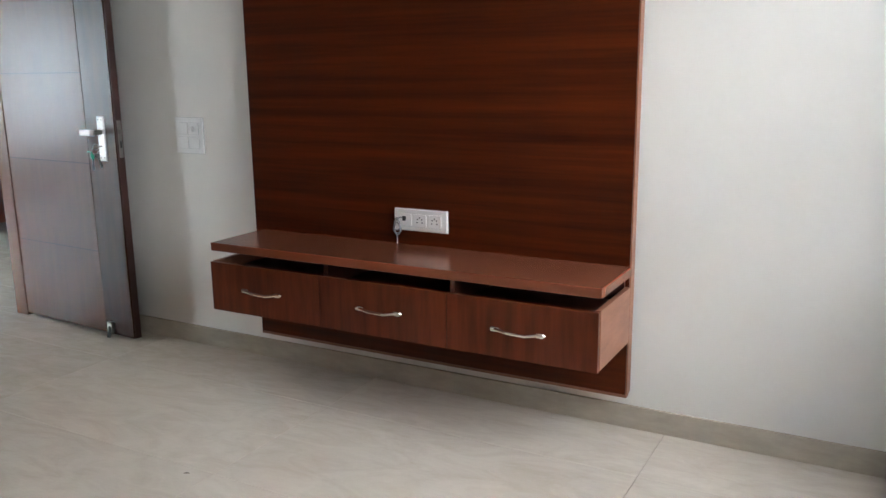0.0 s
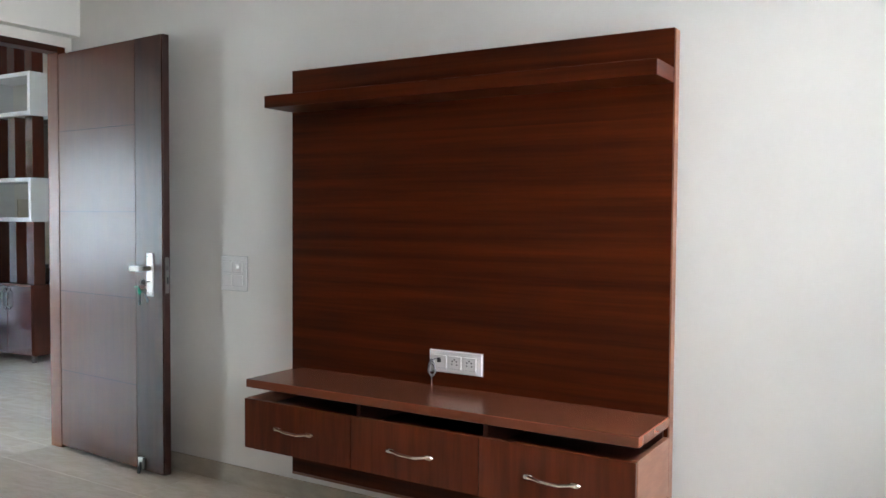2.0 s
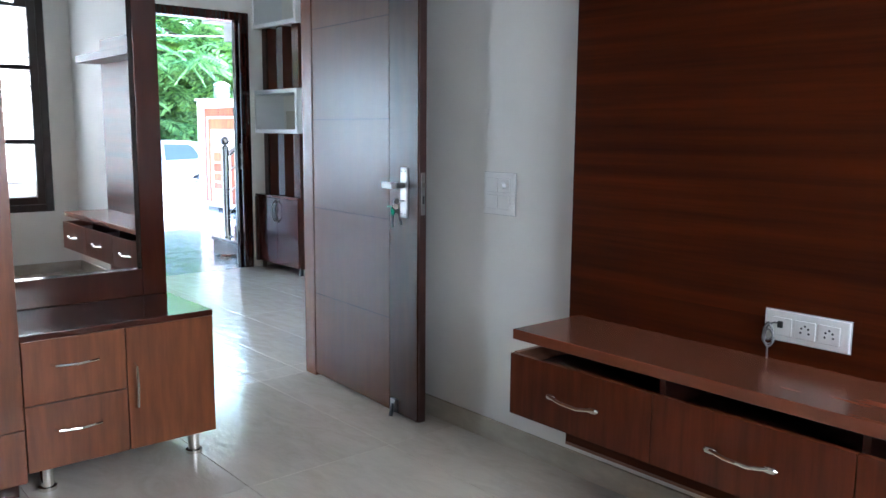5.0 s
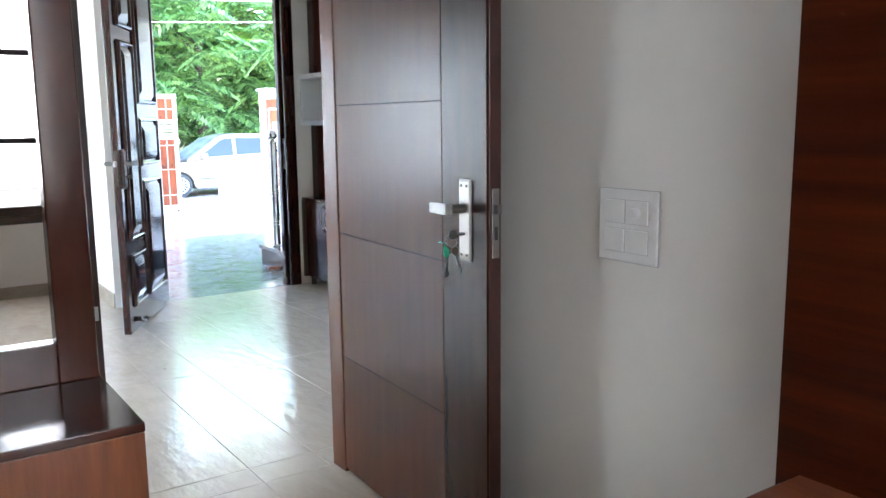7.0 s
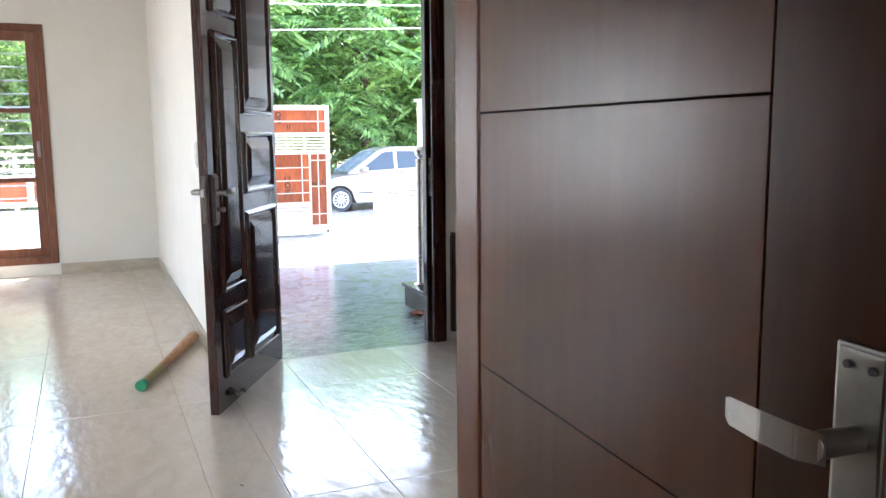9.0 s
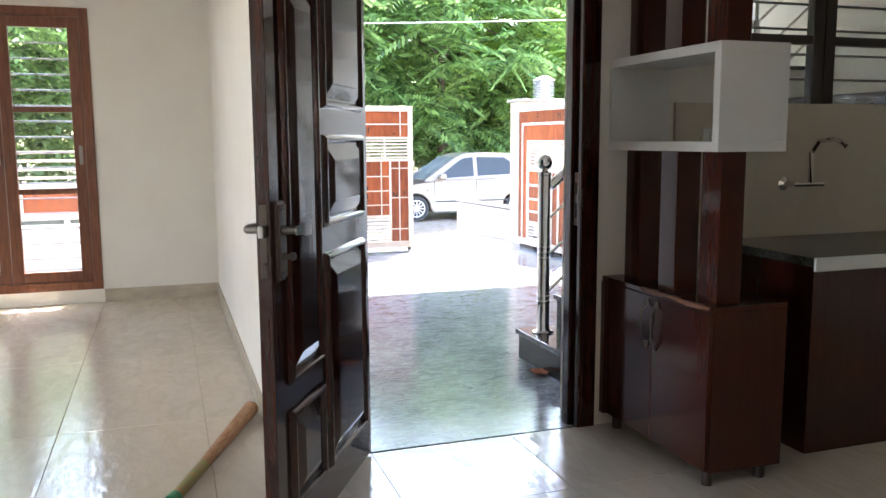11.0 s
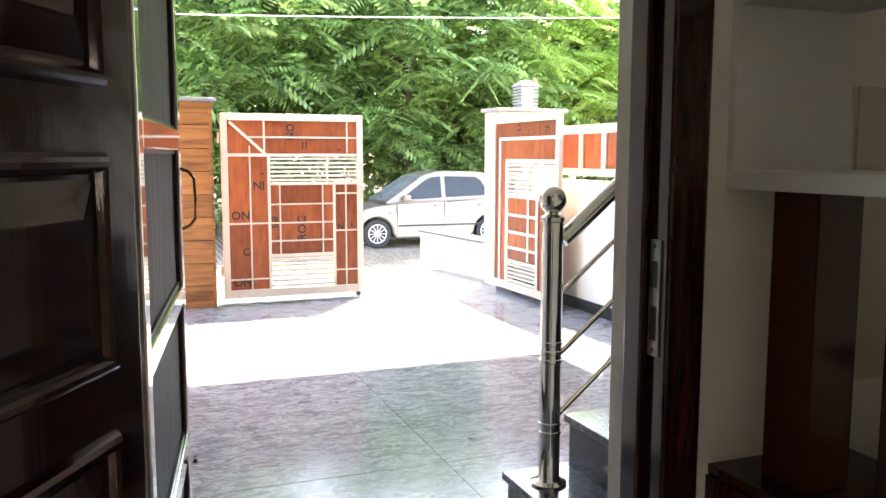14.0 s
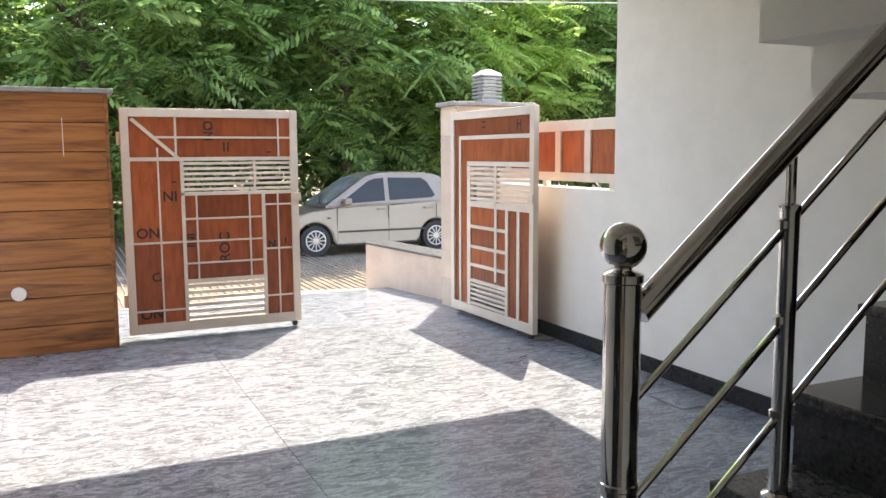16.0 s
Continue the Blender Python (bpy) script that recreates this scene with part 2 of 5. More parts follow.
SATIN = mat("satin_steel", (0.72, 0.70, 0.67), 0.34, 1.0, color2=(0.62, 0.60, 0.57), scale=40)
RIM_SHADE = mat("switch_rim_shade", (0.48, 0.47, 0.45), 0.4, scale=5)
COPPER = mat("copper_handle", (0.50, 0.27, 0.14), 0.25, 1.0, scale=30)
MIRROR = mat("mirror_silver", (0.92, 0.93, 0.93), 0.01, 1.0, color2=(0.92, 0.93, 0.93), scale=2)
GLASS = glass_mat("clear_glass")
GATE = mat("cream_gate_enamel", (0.72, 0.63, 0.52), 0.35, color2=(0.66, 0.57, 0.46), scale=9, stain=0.06)
GATEPANEL = mat("red_brown_gate_board", (0.40, 0.098, 0.030), 0.4, color2=(0.24, 0.05, 0.017), scale=6, stretch=(4, 4, 0.8), random=0.3, stain=0.25, contrast=(0.3, 0.6))
CLAD = mat("wood_look_cladding_tile", (0.39, 0.150, 0.046), 0.42, color2=(0.125, 0.043, 0.014), scale=4.0, stretch=(3, 0.4, 6), random=0.07, detail=9, distortion=0.7,
           contrast=(0.32, 0.6))
SLATE = mat("polished_grey_slab", (0.125, 0.13, 0.135), 0.2, color2=(0.085, 0.09, 0.094), scale=25, rough_var=0.06)
LANTERN = mat("weathered_grey_aluminium", (0.30, 0.31, 0.315), 0.5, 0.4, color2=(0.22, 0.23, 0.235), scale=12)
CAPSTONE = mat("grey_capstone", (0.28, 0.27, 0.26), 0.5, color2=(0.2, 0.2, 0.19), scale=20)
STONE = mat("beige_stone_cladding", (0.62, 0.50, 0.40), 0.45, color2=(0.52, 0.41, 0.32), scale=5, random=0.06, stain=0.08)
PAVER = mat("weathered_concrete_paver", (0.40, 0.35, 0.31), 0.85, color2=(0.28, 0.24, 0.21), scale=9, random=0.12, island=0.12, bump=0.2)
SOIL = mat("dry_soil_ground", (0.20, 0.16, 0.11), 0.95, color2=(0.12, 0.10, 0.065), scale=3, bump=0.4, bump_scale=20)
BARK = mat("grey_brown_bark", (0.13, 0.095, 0.07), 0.9, color2=(0.06, 0.045, 0.033), scale=9, stretch=(4, 4, 0.7), bump=0.5, bump_scale=14)
LEAF = leaf_mat("pinnate_leaf", (0.050, 0.112, 0.040), (0.275, 0.425, 0.145), 0.55)
# Paler leaf colour that holds the sunlight on the bright clumps.
LEAF_LIGHT = leaf_mat("sunlit_pinnate_leaf", (0.20, 0.32, 0.08), (0.36, 0.50, 0.15), 0.55)
LEAF_DARK = leaf_mat("shrub_leaf", (0.085, 0.15, 0.052), (0.22, 0.32, 0.115), 0.45)
CARPAINT = mat("silver_beige_car_paint", (0.205, 0.168, 0.139), 0.34, 0.2, color2=(0.195, 0.159, 0.13), scale=3, coat=0.4)
CARGLASS = mat("tinted_car_glass", (0.022, 0.026, 0.028), 0.05, scale=2, spec=0.3)
# Pale base colour carries the sky reflected in the windscreen.
WINDSCREEN = mat("sky_pale_windscreen", (0.36, 0.39, 0.38), 0.1, color2=(0.22, 0.25, 0.24), scale=3)
RUBBER = mat("tyre_rubber", (0.022, 0.021, 0.02), 0.8, scale=20)
ALLOY = mat("silver_wheel_alloy", (0.62, 0.61, 0.6), 0.3, 0.8, scale=10)
LAMPGLASS = mat("clear_lamp_lens", (0.75, 0.74, 0.72), 0.08, scale=5)
REDLENS = mat("red_lamp_lens", (0.35, 0.02, 0.02), 0.1, scale=5)
MESHWIRE = mat("black_insect_mesh", (0.105, 0.118, 0.138), 0.55, color2=(0.028, 0.032, 0.039), spec=0.3, scale=12, stretch=(6, 6, 0.2), contrast=(0.36, 0.68), bump=0.3, bump_scale=300)
WIRE = mat("power_cable", (0.45, 0.46, 0.45), 0.5, scale=5)
BROOMRED = mat("broom_straw", (0.45, 0.26, 0.13), 0.7, color2=(0.3, 0.13, 0.06), scale=20, stretch=(1, 1, 8))
GREEN = mat("green_plastic", (0.02, 0.30, 0.14), 0.4, scale=5)
BRICKPAINT = mat("neighbour_brick", (0.50, 0.42, 0.36), 0.85, color2=(0.40, 0.33, 0.28), scale=6, random=0.12)
DARKWIN = mat("dark_window_frame", (0.03, 0.018, 0.014), 0.35, scale=8)
GROOVE = mat("dark_groove_filler", (0.012, 0.006, 0.004), 0.95, spec=0.0)
FADED = mat("stencil_ink", (0.03, 0.02, 0.018), 0.6, scale=8)


# ---- mesh helpers ----
def bm_box(bm, x0, x1, y0, y1, z0, z1, bevel=0.0):
    r = bmesh.ops.create_cube(bm, size=1.0, matrix=Matrix.Translation(((x0 + x1) / 2, (y0 + y1) / 2, (z0 + z1) / 2)) @ Matrix.Diagonal(
        (abs(x1 - x0), abs(y1 - y0), abs(z1 - z0), 1)))
    if bevel:
        edges = {e for v in r["verts"] for e in v.link_edges}
        bmesh.ops.bevel(bm, geom=list(edges), offset=bevel, segments=2, affect="EDGES", profile=0.6)
    return bm


def box(x0, x1, y0, y1, z0, z1, bevel=0.0):
    return bm_box(bmesh.new(), x0, x1, y0, y1, z0, z1, bevel)


def bm_tube(bm, a, b, r, r2=None, seg=16):
    a, b = Vector(a), Vector(b)
    d = b - a
    m = Matrix.Translation((a + b) / 2) @ d.to_track_quat("Z", "Y").to_matrix().to_4x4()
    bmesh.ops.create_cone(bm, cap_ends=True, segments=seg, radius1=r, radius2=r if r2 is None else r2, depth=d.length, matrix=m)
    return bm


def tube(a, b, r, r2=None, seg=16):
    return bm_tube(bmesh.new(), a, b, r, r2, seg)


def lathe(profile, seg=24):
    """Turn (radius, z) pairs round the z axis."""
    bm = bmesh.new()
    rings = [[bm.verts.new((r * math.cos(2 * math.pi * i / seg), r * math.sin(2 * math.pi * i / seg), z)) for i in range(seg)] for r, z in profile]
    for a, b in zip(rings, rings[1:]):
        for i in range(seg):
            bm.faces.new((a[i], a[(i + 1) % seg], b[(i + 1) % seg], b[i]))
    bm.faces.new(rings[0][::-1])
    bm.faces.new(rings[-1])
    return bm


def sweep(points, r, seg=8):
    """A round bar along a line of points."""
    bm = bmesh.new()
    pts = [Vector(p) for p in points]
    rings = []
    for i, p in enumerate(pts):
        d = (pts[min(i + 1, len(pts) - 1)] - pts[max(i - 1, 0)]).normalized()
        q = d.to_track_quat("Z", "Y")
        rings.append([bm.verts.new(p + q @ Vector((r * math.cos(2 * math.pi * k / seg), r * math.sin(2 * math.pi * k / seg), 0))) for k in range(seg)])
    for a, b in zip(rings, rings[1:]):
        for k in range(seg):
            bm.faces.new((a[k], a[(k + 1) % seg], b[(k + 1) % seg], b[k]))
    bm.faces.new(rings[0][::-1])
    bm.faces.new(rings[-1])
    return bm


def prism(outline, axis, lo, hi):
    """A flat outline, in the two other axes in order, given depth along axis."""
    bm = bmesh.new()
    order = {"x": lambda a, b, c: (c, a, b), "y": lambda a, b, c: (a, c, b), "z": lambda a, b, c: (a, b, c)}[axis]
    low = [bm.verts.new(order(a, b, lo)) for a, b in outline]
    high = [bm.verts.new(order(a, b, hi)) for a, b in outline]
    bm.faces.new(low[::-1])
    bm.faces.new(high)
    for i in range(len(low)):
        k = (i + 1) % len(low)
        bm.faces.new((low[i], low[k], high[k], high[i]))
    bmesh.ops.recalc_face_normals(bm, faces=bm.faces)
    return bm


def finish(bm, name, material, smooth=False):
    bmesh.ops.recalc_face_normals(bm, faces=bm.faces)
    me = bpy.data.meshes.new(name)
    bm.to_mesh(me)
    bm.free()
    for mt in material if isinstance(material, (list, tuple)) else [material]:
        me.materials.append(mt)
    if smooth:
        for p in me.polygons:
            p.use_smooth = True
        me.set_sharp_from_angle(angle=radians(35))
    return me


def part(name, bm, material, parent, label="", smooth=False):
    ob = new(name, finish(bm, name, material, smooth))
    ob.parent = parent
    if label:
        ob["label"] = label
    return ob


def thing(name, at, label, category, group="", turn=0.0):
    ob = new(name)
    ob.empty_display_size = 0.1
    ob.matrix_world = pose(*at, 0, 0, turn)
    return tagged(ob, label, category, group)


def single(name, bm, material, label, category, group="", kind="", smooth=False):
    return tagged(new(name, finish(bm, name, material, smooth)), label, category, group, kind)


def setting(name, bm, material, label="", category=""):
    return tagged(new(name, finish(bm, name, material)), label, category, kind="structure")


def tiles(parent, material, x0, x1, y0, y1, sx, sy, z, thick, gap=0.0013, ox=0.0, oy=0.0, name="tile", skip=None):
    """Floor tiles that share meshes where alike, trimmed at the border."""
    made = {}
    i0, i1 = math.floor((x0 - ox) / sx), math.ceil((x1 - ox) / sx)
    j0, j1 = math.floor((y0 - oy) / sy), math.ceil((y1 - oy) / sy)
    for i in range(i0, i1):
        for j in range(j0, j1):
            a, b = max(ox + i * sx, x0), min(ox + (i + 1) * sx, x1)
            c, d = max(oy + j * sy, y0), min(oy + (j + 1) * sy, y1)
            if b - a < 0.02 or d - c < 0.02 or (skip and skip((a + b) / 2, (c + d) / 2)):
                continue
            key = (round(b - a, 3), round(d - c, 3))
            if key not in made:
                bm = box(-(b - a - gap) / 2, (b - a - gap) / 2, -(d - c - gap) / 2, (d - c - gap) / 2, -thick, 0)
                bmesh.ops.bevel(bm, geom=[e for e in bm.edges if all(v.co.z > -1e-4 for v in e.verts)], offset=0.0012, segments=1, affect="EDGES")
                made[key] = finish(bm, name, material)
            ob = new(name, made[key])
            ob.parent = parent
            ob.location = ((a + b) / 2, (c + d) / 2, z)


# ---- the building ----
H = 2.95          # ceiling height
TV_Y = 2.745      # wall behind the television panel
BX = -3.985       # bedroom side of the wall with the bedroom door
LX = -4.07        # living side of it
EX = -7.17        # inner face of the entrance wall
EO = -7.42        # its outer face
FRONT = -10.85    # living room's street wall
LY = 2.645         # living room's side wall towards the porch
PZ = -0.05        # porch floor


def wall_with_hole(name, axis, lo, hi, u0, u1, z0, z1, holes, material=None, label="cream painted plaster wall"):
    """A wall of thickness lo to hi on axis, from u0 to u1, with openings (ua, ub, za, zb)."""
    bm = bmesh.new()

    def put(ua, ub, za, zb):
        if ub - ua < 1e-4 or zb - za < 1e-4:
            return
        if axis == "x":
            bm_box(bm, lo, hi, ua, ub, za, zb)
        else:
            bm_box(bm, ua, ub, lo, hi, za, zb)
    u = u0
    for ua, ub, za, zb in sorted(holes):
        put(u, ua, z0, z1)
        put(ua, ub, z0, za)
        put(ua, ub, zb, z1)
        u = ub
    put(u, u1, z0, z1)
    bmesh.ops.remove_doubles(bm, verts=bm.verts[:], dist=1e-5)
    return setting(name, bm, material or WALL, label, "wall")


wall_with_hole("wall_bedroom_north", "y", TV_Y, TV_Y + 0.12, LX, 0.5, 0, H, [])
wall_with_hole("wall_bedroom_east", "x", 0.30, 0.5, -3.2, TV_Y, 0, H, [(0.75, 2.55, 0.52, 2.3)])
wall_with_hole("wall_bedroom_south", "y", -3.2, -3.0, LX, 0.3, 0, H, [])
wall_with_hole("wall_bedroom_west", "x", LX, BX, -3.0, TV_Y, 0, H, [(1.785, 2.70, 0, 2.13)])
wall_with_hole("wall_living_east", "x", LX, LX + 0.12, TV_Y + 0.12, 6.6, 0, H, [])
# The opening in the unseen south wall is added for the fill lamp.
wall_with_hole("wall_living_south", "y", -3.2, -3.0, FRONT, LX, 0, H, [(-5.6, -4.3, 0.2, 2.3)])
wall_with_hole("wall_living_front", "x", FRONT - 0.2, FRONT, -3.2, LY + 0.23, -0.3, H, [(-1.98, -0.82, 0.3, 2.2), (-0.005, 1.79, 0.105, 2.195)])
wall_with_hole("wall_living_porch", "y", LY, LY + 0.23, FRONT, EX, -0.3, H, [])
wall_with_hole("wall_entrance", "x", EO, EX, LY + 0.231, 6.6, -0.3, H, [(2.885, 3.985, -0.3, 2.2), (4.60, 5.80, 1.154, 2.15)])
wall_with_hole("wall_kitchen_north", "y", 6.6, 6.72, EO, LX + 0.12, 0, H, [])
setting("beam_bedroom_west", box(LX + 0.001, -3.91, -3.0, TV_Y, 2.185, H), WALL, "cream painted beam over the bedroom door", "beam")
setting("ceiling", box(FRONT - 0.2, 0.5, -3.2, 6.72, H, H + 0.15), CEIL, "plain white painted ceiling", "ceiling")

# ---- floors and ground ----
floor = setting("floor", bm_box(bm_box(box(FRONT, LX, -3.0, LY, -0.3, -0.012), EX, LX, LY, 6.6, -0.3, -0.012), LX, 0.3, -3.0, TV_Y, -0.3, -0.012), GROUT, "polished beige marble tile floor with faint veins", "floor")
porch = setting("pavement_porch", box(-14.6, EO, -3.2, 6.5, -0.62, PZ - 0.012), GROUT, "grey veined marble porch floor", "porch floor")
setting("doorstep", box(EO - 0.02, EX - 0.02, 2.885, 3.985, -0.04, -0.004, 0.004), PORCH, "grey marble threshold slab", "threshold")
RZ = -0.55        # street level
ground = setting("ground", box(-500, 300, -400, 400, -0.9, RZ - 0.04), SOIL, "dry soil ground", "ground")


def street_z(x):
    """The street rises in an apron to the porch edge."""
    return max(RZ, min(-0.07, -0.07 - 0.16 * (-14.6 - x)))


road = setting("road_pavers", prism([(-24.5, RZ - 0.035), (-17.6, RZ - 0.02), (-14.601, -0.09), (-14.601, -0.9), (-24.5, -0.9)], "y", -40, 60), SOIL,
               "street paved with weathered concrete blocks", "road")

# skirtings
for n, b in (("bedroom_north", (-3.93, 0.30, TV_Y - 0.012, TV_Y)), ("bedroom_east", (0.288, 0.30, -3.0, TV_Y - 0.012)), ("bedroom_west", (BX, BX + 0.012, -3.0, -1.2)),
             ("living_porch", (FRONT + 0.012, EX, LY - 0.012, LY)), ("living_front", (FRONT, FRONT + 0.012, 1.80, LY)), ("living_east", (LX - 0.012, LX, -3.0, 1.70)),
             ("living_front_low", (FRONT, FRONT + 0.012, -3.0, -0.05))):
    setting("baseboard_" + n, box(*b, 0, 0.10 if n.startswith("living") else 0.085, 0.002), SKIRT, "beige marble skirting tile", "skirting")
for n, b in (("porch_side", (-13.19, EO - 1.1, 6.488, 6.5)), ("porch_house", (FRONT, EO, LY + 0.23, LY + 0.242))):
    setting("baseboard_" + n, box(*b, PZ, PZ + 0.10, 0.002), GRANITE, "black granite skirting", "skirting")

# ---- bedroom door: frame and open leaf ----
frame_b = tagged(new("door_1_frame"), "dark polished wooden door frame in the bedroom wall", "door frame", kind="structure")
part("jamb", box(LX - 0.004, BX + 0.004, 2.66, 2.705, 0, 2.13, 0.004), DOORWOOD, frame_b)
j2 = part("jamb", box(LX - 0.004, BX + 0.004, 1.785, 1.897, 0, 2.13, 0.004), FRAMEWOOD, frame_b)
part("head", box(LX - 0.004, BX + 0.004, 1.897, 2.66, 2.097, 2.13, 0.003), FRAMEWOOD, frame_b)
part("strike_plate", box(BX + 0.002, BX + 0.0065, 1.866, 1.89, 0.66, 0.70, 0.001), BRUSHED, j2)
for z in (0.668, 0.692):
    part("screw", tube((BX + 0.006, 1.878, z), (BX + 0.008, 1.878, z), 0.003, seg=8), DARK, j2)


def lock_set(parent, x, y, side, z, metal=None):
    """Plate, lever, keyhole and keys on a door face; side is +1 or -1 along y."""
    p = part("lock_plate", box(x - 0.024, x + 0.024, y, y + side * 0.007, z - 0.1, z + 0.1, 0.003), metal or BRUSHED, parent, "metal lock plate")
    for zz in (0.087, -0.087):
        for xx in (-0.012, 0.012):
            part("screw", tube((x + xx, y + side * 0.006, z + zz), (x + xx, y + side * 0.009, z + zz), 0.0035, seg=10), DARK, p)
    h = part("lever", tube((x, y + side * 0.005, z + 0.03), (x, y + side * 0.05, z + 0.03), 0.011), BRUSHED, p, smooth=True)
    return p, h


leaf = thing("door_1", (-3.985, 2.668, 0), "open brown veneered flush door with grooved panels", "door", turn=-3.7)
leaf["kind"] = "structure"
W1, D1 = 0.884, 0.036
part("leaf_core", box(0, W1, 0.002, D1, 0.012, 2.09, 0.002), [DARKEDGE], leaf, "dark red lipped door core")
part("stile", box(0.674, W1 - 0.004, -0.004, 0.003, 0.014, 2.088, 0.0006), STILEWOOD, leaf)
zs = [0.014, 0.421, 0.844, 1.263, 1.682, 2.088]
for a, b in zip(zs, zs[1:]):
    part("face_panel", box(0.002, 0.671, -0.004, 0.003, a + 0.0012, b - 0.0012, 0.0006), DOORWOOD, leaf)
for z in zs[1:-1]:
    part("groove", box(0.003, 0.670, -0.0035, 0.003, z - 0.0011, z + 0.0011), GROOVE, leaf)
KXL, KZL = 0.790, 0.964      # lock on the bedroom face
pl, lv = lock_set(leaf, KXL, -0.004, -1, KZL)
part("plate_rim", box(KXL - 0.027, KXL + 0.027, -0.0085, -0.004, KZL - 0.103, KZL + 0.103, 0.003), BRUSHED, pl)
blade = bmesh.new()
rows = [[blade.verts.new((x, y, z)) for z in (z0, z1)] for x, y, z0, z1 in ((KXL + 0.012, -0.052, KZL + 0.018, KZL + 0.042), (KXL - 0.012, -0.060, KZL + 0.016, KZL + 0.044),
                                                                        (KXL - 0.05, -0.062, KZL + 0.017, KZL + 0.044), (KXL - 0.092, -0.056, KZL + 0.016, KZL + 0.041), (KXL - 0.102, -0.052, KZL + 0.020, KZL + 0.037))]
for p, q in zip(rows, rows[1:]):
    blade.faces.new((p[0], q[0], q[1], p[1]))
bmesh.ops.solidify(blade, geom=blade.faces[:], thickness=0.010)
bmesh.ops.bevel(blade, geom=blade.edges[:], offset=0.002, segments=2, affect="EDGES")
part("lever_arm", blade, SATIN, pl, "satin steel lever")
part("lock_face", box(W1, W1 + 0.003, 0.009, 0.029, KZL - 0.085, KZL + 0.085, 0.001), BRUSHED, leaf)
part("latch_bolt", prism([(W1 + 0.002, 0.011), (W1 + 0.016, 0.015), (W1 + 0.016, 0.027), (W1 + 0.002, 0.027)], "z", KZL + 0.024, KZL + 0.046), BRUSHED, leaf)
part("bolt_slot", box(W1 + 0.0028, W1 + 0.0036, 0.015, 0.024, KZL - 0.04, KZL - 0.008), DARK, leaf)
keyring = part("key_ring", sweep([(KXL - 0.004 + 0.002 * math.sin(a), -0.046 + 0.016 * math.cos(a), KZL - 0.052 + 0.018 * math.sin(a)) for a in np.linspace(0, 6.2, 16)], 0.0013, 6), STEEL, leaf, smooth=True)
bm = tube((KXL, -0.008, KZL - 0.033), (KXL, -0.034, KZL - 0.033), 0.0035, seg=10)
bm_tube(bm, (KXL - 0.0015, -0.045, KZL - 0.033), (KXL + 0.0015, -0.045, KZL - 0.033), 0.012, seg=16)
part("key_in_lock", bm, BRUSHED, keyring)
for px, py, ang, ln in ((-0.012, -0.052, 6, 0.058), (0.006, -0.042, -16, 0.046)):
    bm = box(-0.003, 0.003, -0.001, 0.001, -0.012 - ln, -0.012, 0.0006)
    bm_tube(bm, (0, -0.0012, -0.002), (0, 0.0012, -0.002), 0.011, seg=14)
    bm_box(bm, 0.002, 0.0065, -0.001, 0.001, -0.008 - ln, 0.004 - ln)
    part("key", bm, BRUSHED, keyring).matrix_basis = pose(KXL + px, py, KZL - 0.072, 0, ang, 20)
part("key_tag", prism([(-0.004, 0.0), (0.005, -0.006), (0.008, -0.024), (0.002, -0.036), (-0.007, -0.028), (-0.009, -0.010)], "y", -0.001, 0.001), GREEN, keyring, "small green key tag").matrix_basis = pose(
    KXL - 0.012, -0.056, KZL - 0.058, 0, 0, 30)
part("tag_string", sweep([(KXL - 0.012, -0.056, KZL - 0.060), (KXL - 0.035, -0.058, KZL - 0.055), (KXL - 0.054, -0.054, KZL - 0.058)], 0.0012, 6), GREEN, keyring)
stop = part("door_stopper", box(0.70, 0.74, -0.02, -0.004, 0.02, 0.075, 0.003), BRUSHED, leaf, "steel foot door stopper")
part("stopper_foot", tube((0.72, -0.03, 0.002), (0.72, -0.016, 0.055), 0.009), DARK, leaf)
for z in (0.25, 1.05, 1.85):
    part("hinge", tube((-0.004, 0.01, z - 0.05), (-0.004, 0.01, z + 0.05), 0.007), BRUSHED, leaf)

# ---- television wall unit ----
PX0, PX1, PF = -2.338, -0.725, 2.648
unit = thing("television_wall_unit", (0, 0, 0), "tall glossy red-brown wooden television wall panel with a narrow top shelf", "wall panel")
part("spacer", box(PX0 + 0.04, PX1 - 0.06, PF + 0.0495, TV_Y - 0.001, 0.18, 1.82), DARKEDGE, unit)
part("backing", box(PX0, PX1, PF + 0.006, PF + 0.049, 0.154, 1.853, 0.002), EDGE, unit, "pale brown edged backing frame")
part("seam_sheet", box(PX0 + 0.002, PX1 - 0.004, PF + 0.003, PF + 0.0075, 0.159, 1.852), DARKEDGE, unit)
zs = [0.158, 0.44, 0.722, 1.005, 1.288, 1.571, 1.855]
for a, b in zip(zs, zs[1:]):
    part("panel_board", box(PX0 + 0.002, PX1 - 0.004, PF, PF + 0.008, a, b), PANEL, unit)
part("top_shelf", box(PX0 + 0.012, PX1 - 0.004, 2.47, PF + 0.001, 1.680, 1.729, 0.003), PANEL, unit)
part("bottom_strip", box(PX0, PX1, PF + 0.001, PF + 0.03, 0.146, 0.1575, 0.001), EDGE, unit)

console = thing("television_console", (0, 0, 0), "floating red-brown wooden drawer console under an overhanging board", "console")
cx0, cx1, cf = -2.290, -0.724, 2.338
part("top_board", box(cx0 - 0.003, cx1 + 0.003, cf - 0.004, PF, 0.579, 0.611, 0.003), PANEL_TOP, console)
part("side_panel", box(cx1 - 0.018, cx1, cf + 0.002, PF, 0.348, 0.54, 0.001), EDGE, console)
